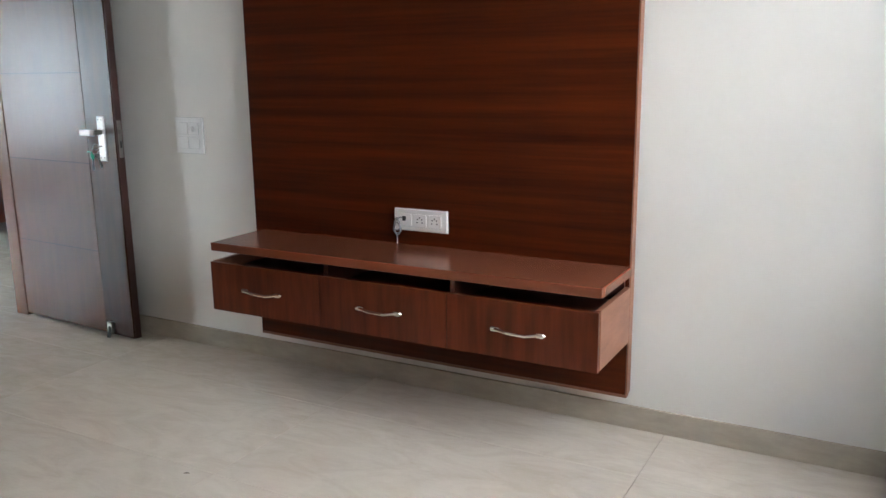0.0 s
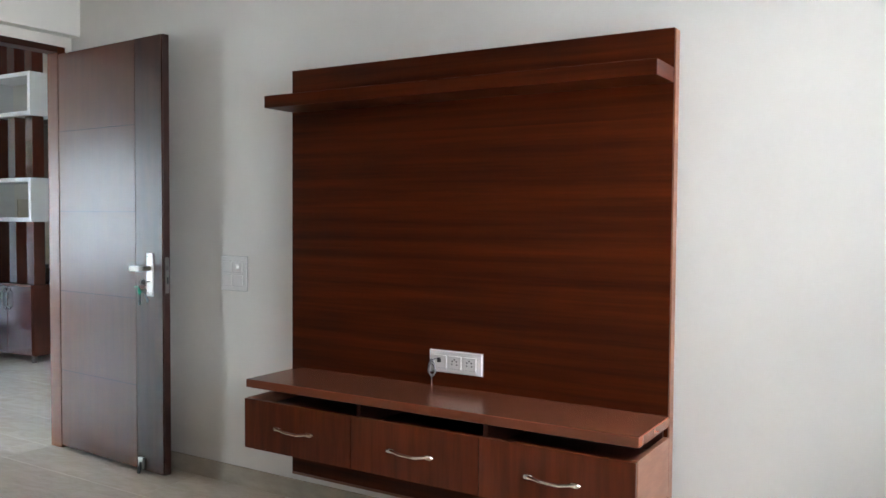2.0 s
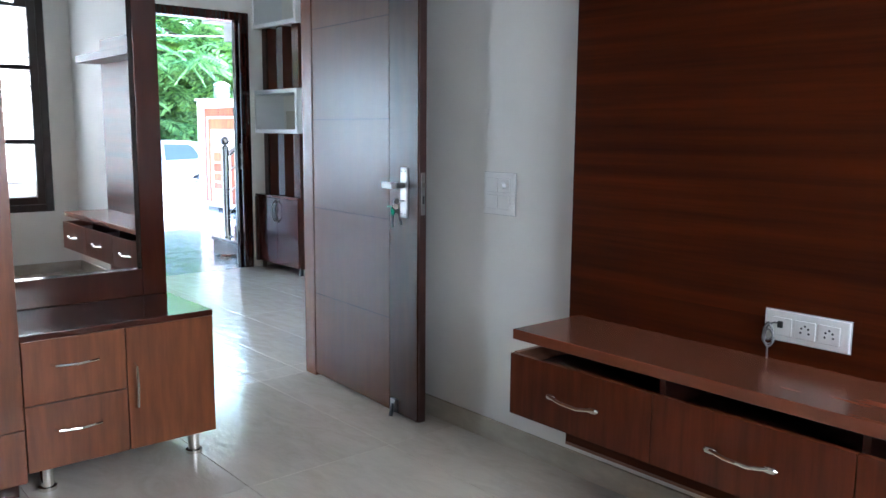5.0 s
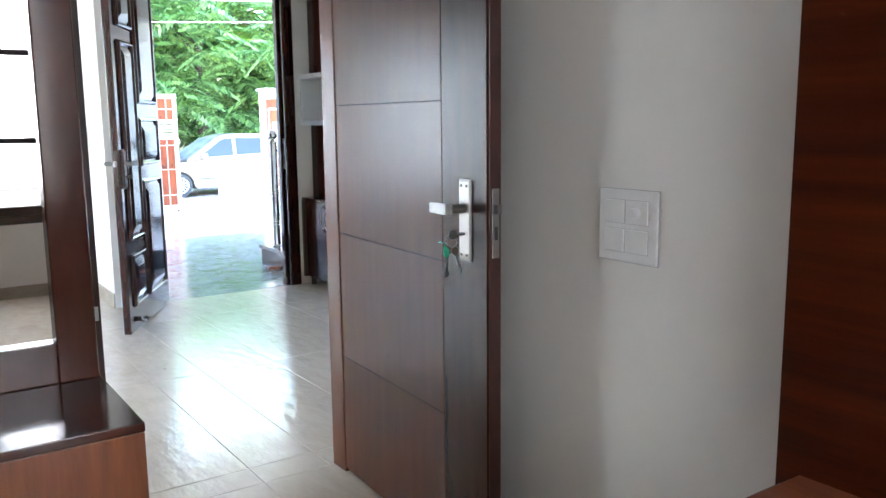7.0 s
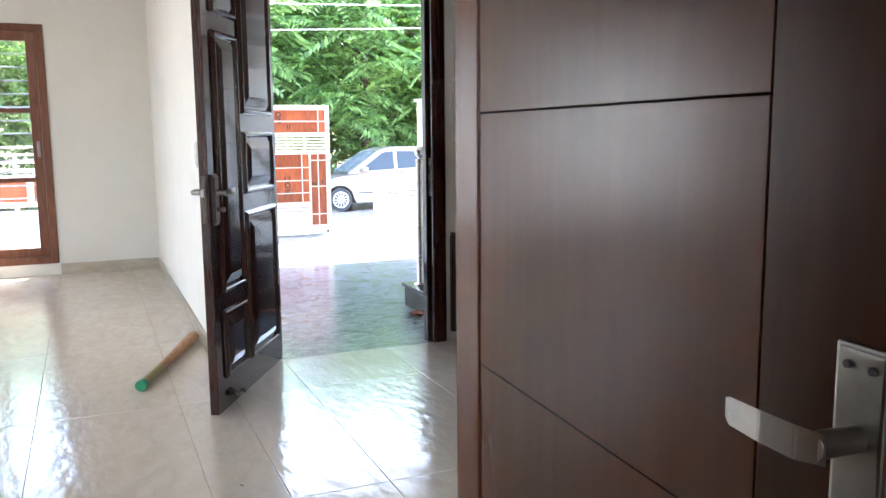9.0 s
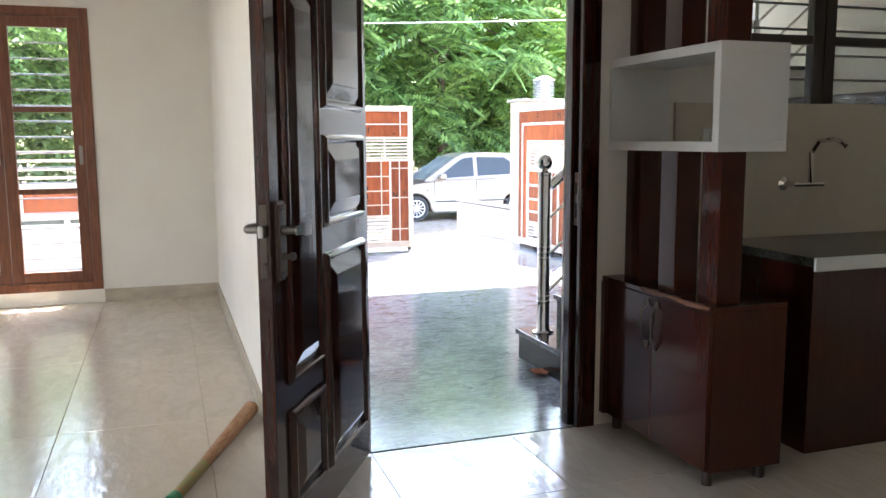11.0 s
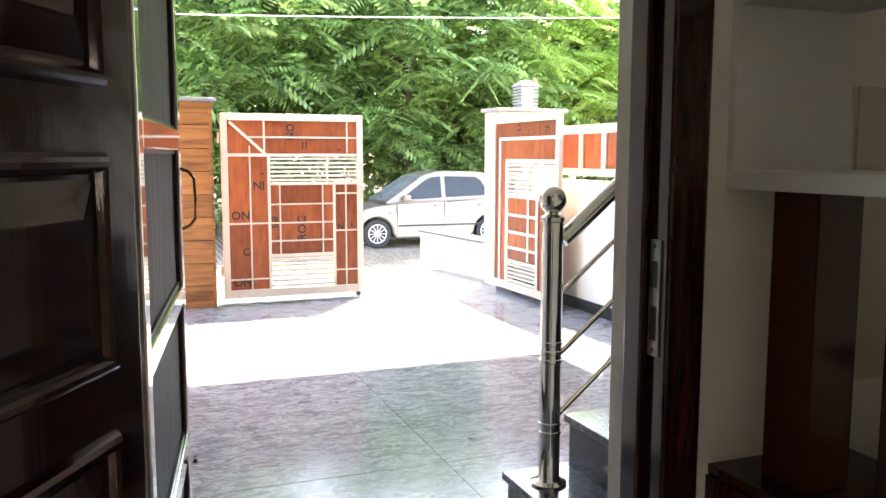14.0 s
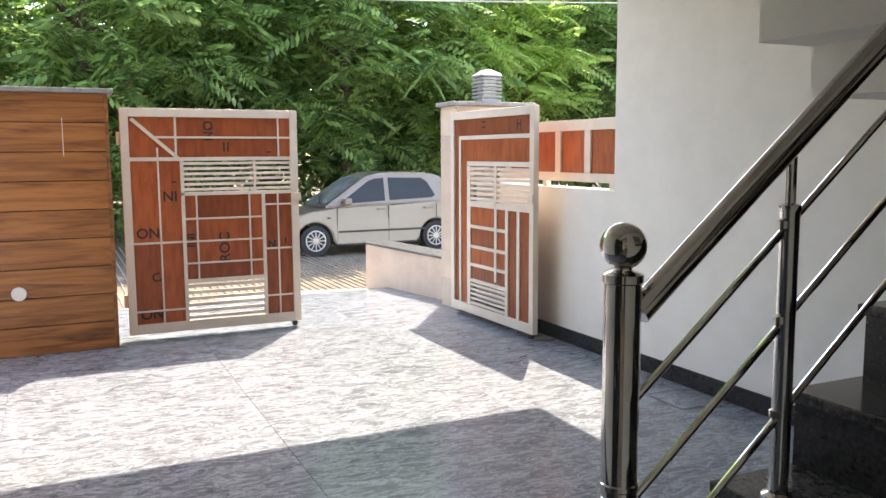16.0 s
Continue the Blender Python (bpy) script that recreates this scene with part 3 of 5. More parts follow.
part("side_panel", box(cx0, cx0 + 0.018, cf + 0.002, PF, 0.348, 0.54, 0.001), EDGE, console)
part("base_board", box(cx0 + 0.018, cx1 - 0.018, cf + 0.002, PF, 0.348, 0.363), EDGE, console)
part("back_board", box(cx0 + 0.018, cx1 - 0.018, PF - 0.012, PF - 0.001, 0.363, 0.579), DARKEDGE, console)
dx = (cx1 - cx0) / 3
for i in range(3):
    a, b = cx0 + i * dx, cx0 + (i + 1) * dx
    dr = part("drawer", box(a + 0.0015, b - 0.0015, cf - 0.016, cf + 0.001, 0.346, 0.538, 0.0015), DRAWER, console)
    part("drawer_tray", box(a + 0.03, b - 0.03, cf + 0.01, PF - 0.03, 0.37, 0.50), DARKEDGE, dr)
    c = (a + b) / 2
    part("handle", sweep([(c - 0.085, cf - 0.017, 0.444), (c - 0.075, cf - 0.034, 0.446), (c - 0.03, cf - 0.043, 0.441), (c + 0.03, cf - 0.043, 0.439), (c + 0.075, cf - 0.034, 0.446),
                          (c + 0.085, cf - 0.017, 0.444)], 0.0055), STEEL, dr, "curved polished steel handle", smooth=True)
    for s in (-1, 1):
        part("handle_end", lathe([(0.001, -0.02), (0.008, -0.012), (0.009, 0), (0.008, 0.012), (0.001, 0.02)], 10), STEEL, dr, smooth=True).matrix_basis = pose(
            c + s * 0.078, cf - 0.03, 0.445, 0, 90, 0)
for x in (cx0 + dx, cx0 + 2 * dx):
    part("divider", box(x - 0.009, x + 0.009, cf + 0.03, PF - 0.012, 0.363, 0.579), DARKEDGE, console)


def plate(name, x0, x1, z0, z1, y, label, category, modules):
    """A wall plate facing -y with modules (u0, u1, v0, v1, kind) given in shares of its size."""
    t = thing(name, (x0, y, z0), label, category)
    w, h = x1 - x0, z1 - z0
    part("cover_plate", box(0, w, -0.009, 0, 0, h, 0.003), PLASTIC, t)
    # Grey rims behind plate and modules draw their thin shadow outlines.
    part("plate_rim_shade", box(-0.002, w + 0.002, -0.003, 0, -0.002, h + 0.002), RIM_SHADE, t)
    for u0, u1, v0, v1, kind in modules:
        part("module_rim_shade", box(u0 * w - 0.0012, u1 * w + 0.0012, -0.0098, -0.008, v0 * h - 0.0012, v1 * h + 0.0012), RIM_SHADE, t)
        m = part(kind, box(u0 * w, u1 * w, -0.0135, -0.007, v0 * h, v1 * h, 0.0015), PLASTIC, t)
        if kind == "socket":
            for du, dv in ((0.5, 0.74), (0.3, 0.36), (0.7, 0.36), (0.33, 0.6), (0.67, 0.6)):
                cx, cz = (u0 + (u1 - u0) * du) * w, (v0 + (v1 - v0) * dv) * h
                part("pin_hole", tube((cx, -0.0145, cz), (cx, -0.012, cz), 0.003, seg=8), DARK, m)
        if kind == "dial":
            cx, cz = (u0 + u1) / 2 * w, (v0 + v1) / 2 * h
            part("knob", tube((cx, -0.03, cz), (cx, -0.012, cz), 0.010, 0.012), PLASTIC, m)
    return t


plate("socket_plate", -1.638, -1.412, 0.665, 0.746, PF - 0.0005, "white triple socket plate on the television panel", "socket",
      [(0.10, 0.34, 0.2, 0.8, "switch"), (0.38, 0.62, 0.2, 0.8, "socket"), (0.66, 0.90, 0.2, 0.8, "socket")])
plate("switch_plate", -7.70, -7.58, 1.055, 1.195, LY - 0.0005, "small white switch plate on the living room wall", "switch",
      [(0.15, 0.85, 0.12, 0.48, "switch"), (0.15, 0.85, 0.52, 0.88, "switch")])
plate("switch_plate", -2.858, -2.693, 0.902, 1.060, TV_Y - 0.0005, "white switch plate with a round fan dial", "switch",
      [(0.12, 0.46, 0.14, 0.46, "switch"), (0.5, 0.86, 0.14, 0.46, "switch"), (0.12, 0.46, 0.54, 0.86, "switch"), (0.5, 0.86, 0.54, 0.86, "dial")])
cable = thing("loose_cable", (-1.622, PF - 0.016, 0.70), "short grey cable coiled and knotted at the socket", "cable")
for k, (w, h, zc) in enumerate(((0.013, 0.024, -0.012), (0.016, 0.020, -0.026), (0.011, 0.030, -0.022))):
    part("coil", sweep([(w * math.cos(a) + 0.003 * k, -0.002 - 0.004 * k - 0.004 * math.sin(2 * a), h * math.sin(a) + zc) for a in np.linspace(0.4 * k, 6.0 + 0.4 * k, 22)], 0.0026, 6), CABLEGREY, cable, smooth=True)
part("lead", sweep([(0.030, 0.004, 0.012), (0.018, -0.006, 0.016), (0.004, -0.008, 0.008), (-0.008, -0.006, -0.010)], 0.0026, 6), CABLEGREY, cable, smooth=True)
part("tail", sweep([(-0.002, -0.006, -0.044), (0.002, -0.006, -0.060), (0.001, -0.004, -0.088)], 0.0024, 6), CABLEGREY, cable, smooth=True)
part("plug", box(0.024, 0.038, -0.004, 0.0105, 0.002, 0.020, 0.002), DARK, cable, "small black plug")

# ---- dressing table and wardrobe ----
dress = thing("dressing_table", (0, 0, 0), "orange-brown wooden dressing table with a tall framed mirror", "dressing table")
DF, DY0, DY1 = -3.372, 1.19, 1.846
part("carcass", box(-4.03, DF - 0.018, DY0, DY1 - 0.001, 0.088, 0.53), ORANGE, dress)
part("top", box(-4.035, DF, DY0 - 0.002, DY1 + 0.001, 0.531, 0.553, 0.003), CABWOOD, dress, "dark glossy table top")
for z0, z1 in ((0.09, 0.313), (0.317, 0.53)):
    d = part("drawer", box(DF - 0.017, DF, DY0 + 0.002, 1.522, z0, z1, 0.0015), ORANGE, dress)
    c, z = (DY0 + 1.522) / 2, (z0 + z1) / 2 + 0.02
    part("handle", sweep([(DF, c - 0.075, z), (DF + 0.022, c - 0.068, z), (DF + 0.03, c, z - 0.003), (DF + 0.022, c + 0.068, z), (DF, c + 0.075, z)], 0.005), STEEL, d, smooth=True)
d = part("cabinet_door", box(DF - 0.017, DF, 1.526, DY1 - 0.001, 0.09, 0.53, 0.0015), ORANGE, dress)
part("handle", sweep([(DF, 1.551, 0.24), (DF + 0.022, 1.551, 0.247), (DF + 0.03, 1.551, 0.32), (DF + 0.022, 1.551, 0.393), (DF, 1.551, 0.40)], 0.005), STEEL, d, smooth=True)
for x, y in ((-3.43, 1.78), (-3.95, 1.78), (-3.43, 1.26), (-3.95, 1.26)):
    part("leg", lathe([(0.03, 0.0), (0.03, 0.012), (0.022, 0.014), (0.022, 0.09)], 20), STEEL, dress, "round steel leg", smooth=True).location = (x, y, 0)
MX = -3.815
part("mirror_post", box(MX - 0.12, MX + 0.03, 1.745, 1.842, 0.553, 2.12, 0.004), CABWOOD, dress)
part("mirror_rail", box(MX - 0.12, MX + 0.03, DY0, 1.745, 0.553, 0.66, 0.004), CABWOOD, dress)
part("mirror_rail", box(MX - 0.12, MX + 0.03, DY0, 1.745, 2.0, 2.12, 0.004), CABWOOD, dress)
part("mirror", box(MX - 0.008, MX, DY0, 1.745, 0.66, 2.0), MIRROR, dress, "clear wall mirror")
ward = thing("wardrobe", (0, 0, 0), "tall orange-brown laminate wardrobe beside the dressing table", "wardrobe")
# The run below y 0 is unseen, added to dim the bedroom's bounce light.
part("body", box(BX + 0.015, -3.37, -1.2, 1.186, 0.06, 2.35, 0.003), ORANGE, ward)
part("plinth", box(BX + 0.015, -3.42, -1.19, 1.17, 0, 0.06), CABWOOD, ward)
for a, b in ((-1.198, -0.602), (-0.598, -0.002), (0.002, 0.592), (0.596, 1.184)):
    part("wardrobe_door", box(-3.369, -3.35, a, b, 0.25, 2.345, 0.002), ORANGE, ward)
    part("drawer", box(-3.369, -3.35, a, b, 0.07, 0.246, 0.002), ORANGE, ward)

# ---- entrance: frame, panelled leaf, insect-screen door ----
setting("trim_entrance_reveal", bm_box(bm_box(box(EO - 0.003, EO + 0.129, 3.955, 3.986, -0.05, 2.199), EO - 0.003, EO + 0.129, 2.884, 3.955, 2.145, 2.199), EO - 0.003, EO + 0.129, 2.884, 2.95, -0.05, 2.145),
        WALL_OUT, "cream plastered reveal outside the entrance", "reveal")
frame_e = tagged(new("door_2_frame"), "dark lacquered wooden entrance door frame", "door frame", kind="structure")
part("jamb", box(EO + 0.13, EX + 0.012, 3.902, 3.985, -0.04, 2.2, 0.006), EXTDOOR, frame_e)
part("jamb", box(EO + 0.13, EX + 0.012, 2.885, 2.962, -0.04, 2.2, 0.006), EXTDOOR, frame_e)
part("head", box(EO + 0.13, EX + 0.012, 2.962, 3.902, 2.128, 2.2, 0.004), EXTDOOR, frame_e)
part("rebate", box(EO + 0.15, EX - 0.045, 3.884, 3.902, -0.04, 2.128, 0.004), EXTDOOR, frame_e)
part("rebate", box(EO + 0.15, EX - 0.045, 2.962, 2.982, -0.04, 2.128, 0.004), EXTDOOR, frame_e)
st = part("strike_plate", box(EX - 0.040, EX - 0.008, 3.8985, 3.9015, 0.87, 1.09, 0.0006), BRUSHED, frame_e, "worn steel strike plate")
for z0, z1 in ((0.90, 0.965), (1.0, 1.05)):
    part("strike_hole", box(EX - 0.033, EX - 0.015, 3.8978, 3.8986, z0, z1), DARK, st)
for z in (0.882, 1.078):
    part("screw", tube((EX - 0.024, 3.8975, z), (EX - 0.024, 3.8987, z), 0.004, seg=8), DARK, st)

ext = thing("door_2", (-7.183, 2.963, 0), "open dark lacquered teak entrance door with raised panels", "door", turn=-29.3)
ext["kind"] = "structure"
W2, D2 = 0.942, 0.04


def raised(parent, x0, x1, z0, z1, y, side):
    """A moulded raised field on a door face."""
    bm = bmesh.new()
    levels = [(0.0, 0.0), (0.006, 0.012), (0.012, 0.017), (0.019, 0.017), (0.024, 0.012), (0.028, 0.003), (0.034, 0.003), (0.078, 0.017), (0.082, 0.0185)]
    rings = [[bm.verts.new((x, y + side * h, z)) for x, z in ((x0 + i, z0 + i), (x1 - i, z0 + i), (x1 - i, z1 - i), (x0 + i, z1 - i))] for i, h in levels]
    for a, b in zip(rings, rings[1:]):
        for k in range(4):
            bm.faces.new((a[k], a[(k + 1) % 4], b[(k + 1) % 4], b[k]))
    bm.faces.new(rings[-1])
    return part("raised_panel", bm, EXTDOOR, parent)


part("leaf_core", box(0, W2, 0, D2, 0.012, 2.125, 0.002), EXTDOOR, ext)
for x0, x1, fields in ((0.075, 0.515, ((0.15, 0.872), (0.952, 1.248), (1.328, 2.05))), (0.555, 0.848, ((0.15, 0.462), (0.534, 1.678), (1.746, 2.05)))):
    for z0, z1 in fields:
        raised(ext, x0, x1, z0, z1, 0, -1)
        raised(ext, x0, x1, z0, z1, D2, 1)
pl2, lv2 = lock_set(ext, 0.89, 0.0, -1, 0.957, BRONZE)
part("lever_arm", sweep([(0.89, -0.05, 0.987), (0.875, -0.056, 0.989), (0.84, -0.057, 0.989), (0.797, -0.052, 0.986)], 0.0105), BRUSHED, pl2, smooth=True)
# the face seen from the room carries a cased lock, a flat lever and the key
pl3, lv3 = lock_set(ext, 0.89, D2 + 0.009, 1, 0.957, BRONZE)
part("lock_case", box(0.862, 0.918, D2 - 0.001, D2 + 0.0095, 0.847, 1.067, 0.003), BRONZE, pl3)
blade = bmesh.new()
rows = [[blade.verts.new((x, D2 + y, z)) for z in (z0, z1)] for x, y, z0, z1 in ((0.903, 0.056, 0.975, 0.999), (0.868, 0.062, 0.973, 1.001), (0.845, 0.064, 0.967, 1.005), (0.80, 0.062, 0.967, 1.006), (0.792, 0.061, 0.971, 1.002))]
for p, q in zip(rows, rows[1:]):
    blade.faces.new((p[0], q[0], q[1], p[1]))
bmesh.ops.solidify(blade, geom=blade.faces[:], thickness=0.008)
bmesh.ops.bevel(blade, geom=blade.edges[:], offset=0.0018, segments=2, affect="EDGES")
part("lever_arm", blade, SATIN, pl3, "flat bright steel lever")
part("key_barrel", tube((0.89, D2 + 0.01, 0.915), (0.89, D2 + 0.03, 0.915), 0.012, 0.007), BRONZE, pl3)
part("key", tube((0.8915, D2 + 0.04, 0.915), (0.8885, D2 + 0.04, 0.915), 0.012, seg=14), BRONZE, pl3)
part("lock_face", box(W2, W2 + 0.003, 0.01, 0.03, 0.86, 1.06, 0.001), BRONZE, ext)
part("latch_bolt", box(W2 + 0.002, W2 + 0.022, 0.012, 0.028, 0.972, 1.005, 0.003), BRUSHED, ext)
part("rim_screw", tube((W2 + 0.002, 0.02, 0.90), (W2 + 0.010, 0.02, 0.90), 0.006, seg=10), BRONZE, ext)
bolt = part("foot_stop", tube((0.795, D2 - 0.002, 0.072), (0.795, D2 + 0.022, 0.072), 0.014, seg=14), DARK, ext, "folded black and steel foot stop")
part("stop_arm", sweep([(0.795, D2 + 0.018, 0.072), (0.775, D2 + 0.026, 0.054), (0.752, D2 + 0.030, 0.046), (0.728, D2 + 0.030, 0.050)], 0.0065), BRUSHED, bolt, smooth=True)
part("stop_foot", lathe([(0.004, -0.014), (0.012, -0.010), (0.013, 0.008), (0.006, 0.014)], 12), DARK, bolt, smooth=True).matrix_basis = pose(0.715, D2 + 0.030, 0.056, 0, 70, 0)

scr = thing("door_3", (EO + 0.11, 2.990, -0.03), "open insect-screen door with a steel frame and black mesh", "screen door", turn=-7.3 + 180)
scr["kind"] = "structure"
W3, S3 = 0.866, 0.06
for n, b in (("stile", (0, S3, 0, 2.05)), ("stile", (W3 - S3, W3, 0, 2.05)), ("rail", (S3, W3 - S3, 1.97, 2.05)), ("rail", (S3, W3 - S3, 1.285, 1.338)),
             ("rail", (S3, W3 - S3, 0.895, 0.945)), ("rail", (S3, W3 - S3, 0.49, 0.55)), ("rail", (S3, W3 - S3, 0.0, 0.09))):
    part(n, box(b[0], b[1], -0.018, 0.018, b[2], b[3], 0.004), STEEL, scr, "polished steel frame member")
for z0, z1 in ((0.09, 0.49), (0.55, 0.895), (0.945, 1.285), (1.338, 1.97)):
    part("bead", box(S3, S3 + 0.012, -0.012, 0.012, z0, z1), DARKEDGE, scr)
    part("bead", box(W3 - S3 - 0.012, W3 - S3, -0.012, 0.012, z0, z1), DARKEDGE, scr)
    for za in (z0, z1 - 0.008):
        part("bead", box(S3 + 0.012, W3 - S3 - 0.0125, -0.009, 0.009, za, za + 0.008, 0.0015), FRAMEWOOD, scr)
    part("mesh_panel", box(S3 + 0.012, W3 - S3 - 0.012, -0.002, 0.002, z0, z1), MESHWIRE, scr)
part("pull_handle", sweep([(W3 - 0.03, -0.018, 1.085), (W3 - 0.028, -0.036, 1.092), (W3 - 0.026, -0.05, 1.11), (W3 - 0.026, -0.052, 1.165), (W3 - 0.026, -0.05, 1.215), (W3 - 0.028, -0.036, 1.233), (W3 - 0.03, -0.018, 1.24)], 0.0045), COPPER, scr, smooth=True)
part("bolt", tube((W3 - 0.03, -0.03, 0.46), (W3 + 0.03, -0.03, 0.45), 0.006), DARK, scr)

# ---- partition between living room and kitchen ----
cab = thing("shoe_cabinet", (0, 0, 0), "glossy dark red two-door cabinet of the kitchen partition", "cabinet")
KX0, KX1, KY0, KY1, KZ = EX + 0.002, -6.436, 4.015, 4.34, 0.655
part("carcass", box(KX0, KX1, KY0 + 0.018, KY1, 0.06, KZ - 0.02, 0.002), CABWOOD, cab)
part("filler_strip", box(KX0, KX0 + 0.034, KY0 - 0.004, KY0 + 0.017, 0.06, KZ - 0.021, 0.001), CABWOOD, cab)
part("top", box(KX0, KX1, KY0, KY1, KZ - 0.02, KZ, 0.003), CABWOOD, cab)
bm = bmesh.new()
for k in range(9):
    xa = KX0 + 0.30 + k * 0.047
    bm_box(bm, xa, xa + 0.05, KY0 - 0.0015, KY0 + 0.014 + 0.010 * math.sin(k * 2.1), KZ - 0.012 - 0.004 * math.sin(k * 1.3), KZ + 0.0012)
part("chipped_edge", bm, EDGE, cab, "chipped bare edge of the cabinet top")
mid = (KX0 + 0.034 + KX1) / 2
for a, b, hx in ((KX0 + 0.036, mid - 0.0015, mid - 0.032), (mid + 0.0015, KX1 - 0.002, mid + 0.032)):
    d = part("cabinet_door", box(a, b, KY0, KY0 + 0.017, 0.07, KZ - 0.023, 0.0015), CABWOOD, cab)
    part("handle", sweep([(hx, KY0 - 0.002, 0.435), (hx, KY0 - 0.012, 0.452), (hx, KY0 - 0.027, 0.475), (hx, KY0 - 0.028, 0.53), (hx, KY0 - 0.027, 0.575), (hx, KY0 - 0.012, 0.598), (hx, KY0 - 0.002, 0.615)], 0.0045), BRUSHED, d, smooth=True)
    for z, s2 in ((0.455, -1), (0.595, 1)):
        part("handle_tip", tube((hx, KY0 - 0.006, z), (hx, KY0 - 0.004, z + s2 * 0.028), 0.011, 0.002, 10), BRUSHED, d)
for x, y in ((KX0 + 0.06, KY0 + 0.05), (KX1 - 0.05, KY0 + 0.05), (KX1 - 0.05, KY1 - 0.05), (KX0 + 0.06, KY1 - 0.05)):
    part("leg", tube((x, y, 0), (x, y, 0.06), 0.02), BRONZE, cab)


def open_box(name, z0, z1, label):
    t = thing(name, (0, 0, 0), label, "shelf", "white box shelves")
    a, b, c, d, w = EX + 0.002, -6.45, 4.03, 4.31, 0.034
    part("bottom_board", box(a, b, c, d, z0, z0 + w, 0.002), WHITE, t)
    part("top_board", box(a, b, c, d, z1 - w, z1, 0.002), WHITE, t)
    part("side_board", box(a, a + 0.018, c + 0.002, d - 0.002, z0 + w, z1 - w), WHITE, t)
    part("side_board", box(b - w, b, c + 0.0005, d - 0.0005, z0 + w, z1 - w, 0.001), WHITE, t)


open_box("box_shelf", 1.184, 1.55, "white laminate box shelf open on both sides")
open_box("box_shelf", 2.068, 2.428, "white laminate box shelf near the ceiling")
POSTS = ((-7.085, -6.98), (-6.838, -6.73), (-6.585, -6.478))
for z0, z1 in ((KZ, 1.184), (1.55, 2.068), (2.428, H)):
    for a, b in POSTS:
        single("post", box(a, b, 4.07, 4.17, z0, z1, 0.003), CABWOOD, "square dark red wooden partition post", "post", "partition posts")

# ---- kitchen seen through the partition ----
counter = thing("kitchen_counter", (0, 0, 0), "dark granite kitchen worktop with a white edge", "worktop")
part("slab", box(EX + 0.002, -6.55, 4.55, 6.59, 0.75, 0.785, 0.004), GRANITE_TOP, counter)
part("base", box(EX + 0.002, -6.6, 4.6, 6.59, 0, 0.75), CABWOOD, counter)
part("edge_strip", box(-6.549, -6.535, 4.55, 6.59, 0.735, 0.787, 0.003), PLASTIC, counter)
setting("kitchen_splash_tiles", box(EX, EX + 0.008, 4.345, 6.59, 0.785, 1.381), SPLASH, "beige splash tiles behind the worktop", "wall tile")
tap = thing("kitchen_tap", (EX + 0.008, 4.925, 1.024), "chrome wall-mounted kitchen tap", "tap")
part("flange", lathe([(0.03, 0), (0.03, 0.006), (0.012, 0.02)], 20), STEEL, tap, smooth=True).matrix_basis = pose(0, 0, 0, 0, 90, 0)
part("pipe", sweep([(0.0, 0, 0), (0.08, 0.0, 0), (0.09, 0.06, 0), (0.09, 0.14, 0)], 0.012), STEEL, tap, smooth=True)
part("spout", sweep([(0.09, 0.07, 0), (0.09, 0.07, 0.14), (0.12, 0.08, 0.19), (0.2, 0.09, 0.2), (0.25, 0.1, 0.17)], 0.011), STEEL, tap, smooth=True)
sk = thing("kitchen_socket", (EX + 0.009, 4.484, 1.185), "white socket on the kitchen wall", "socket")
part("cover_plate", box(0, 0.009, 0, 0.11, 0, 0.085, 0.003), PLASTIC, sk)
part("socket", box(0.008, 0.013, 0.03, 0.08, 0.015, 0.07, 0.002), PLASTIC, sk)
for dy, dz in ((0.055, 0.055), (0.040, 0.032), (0.067, 0.032)):
    part("pin_hole", tube((0.012, dy, dz), (0.0145, dy, dz), 0.003, seg=8), DARK, sk)


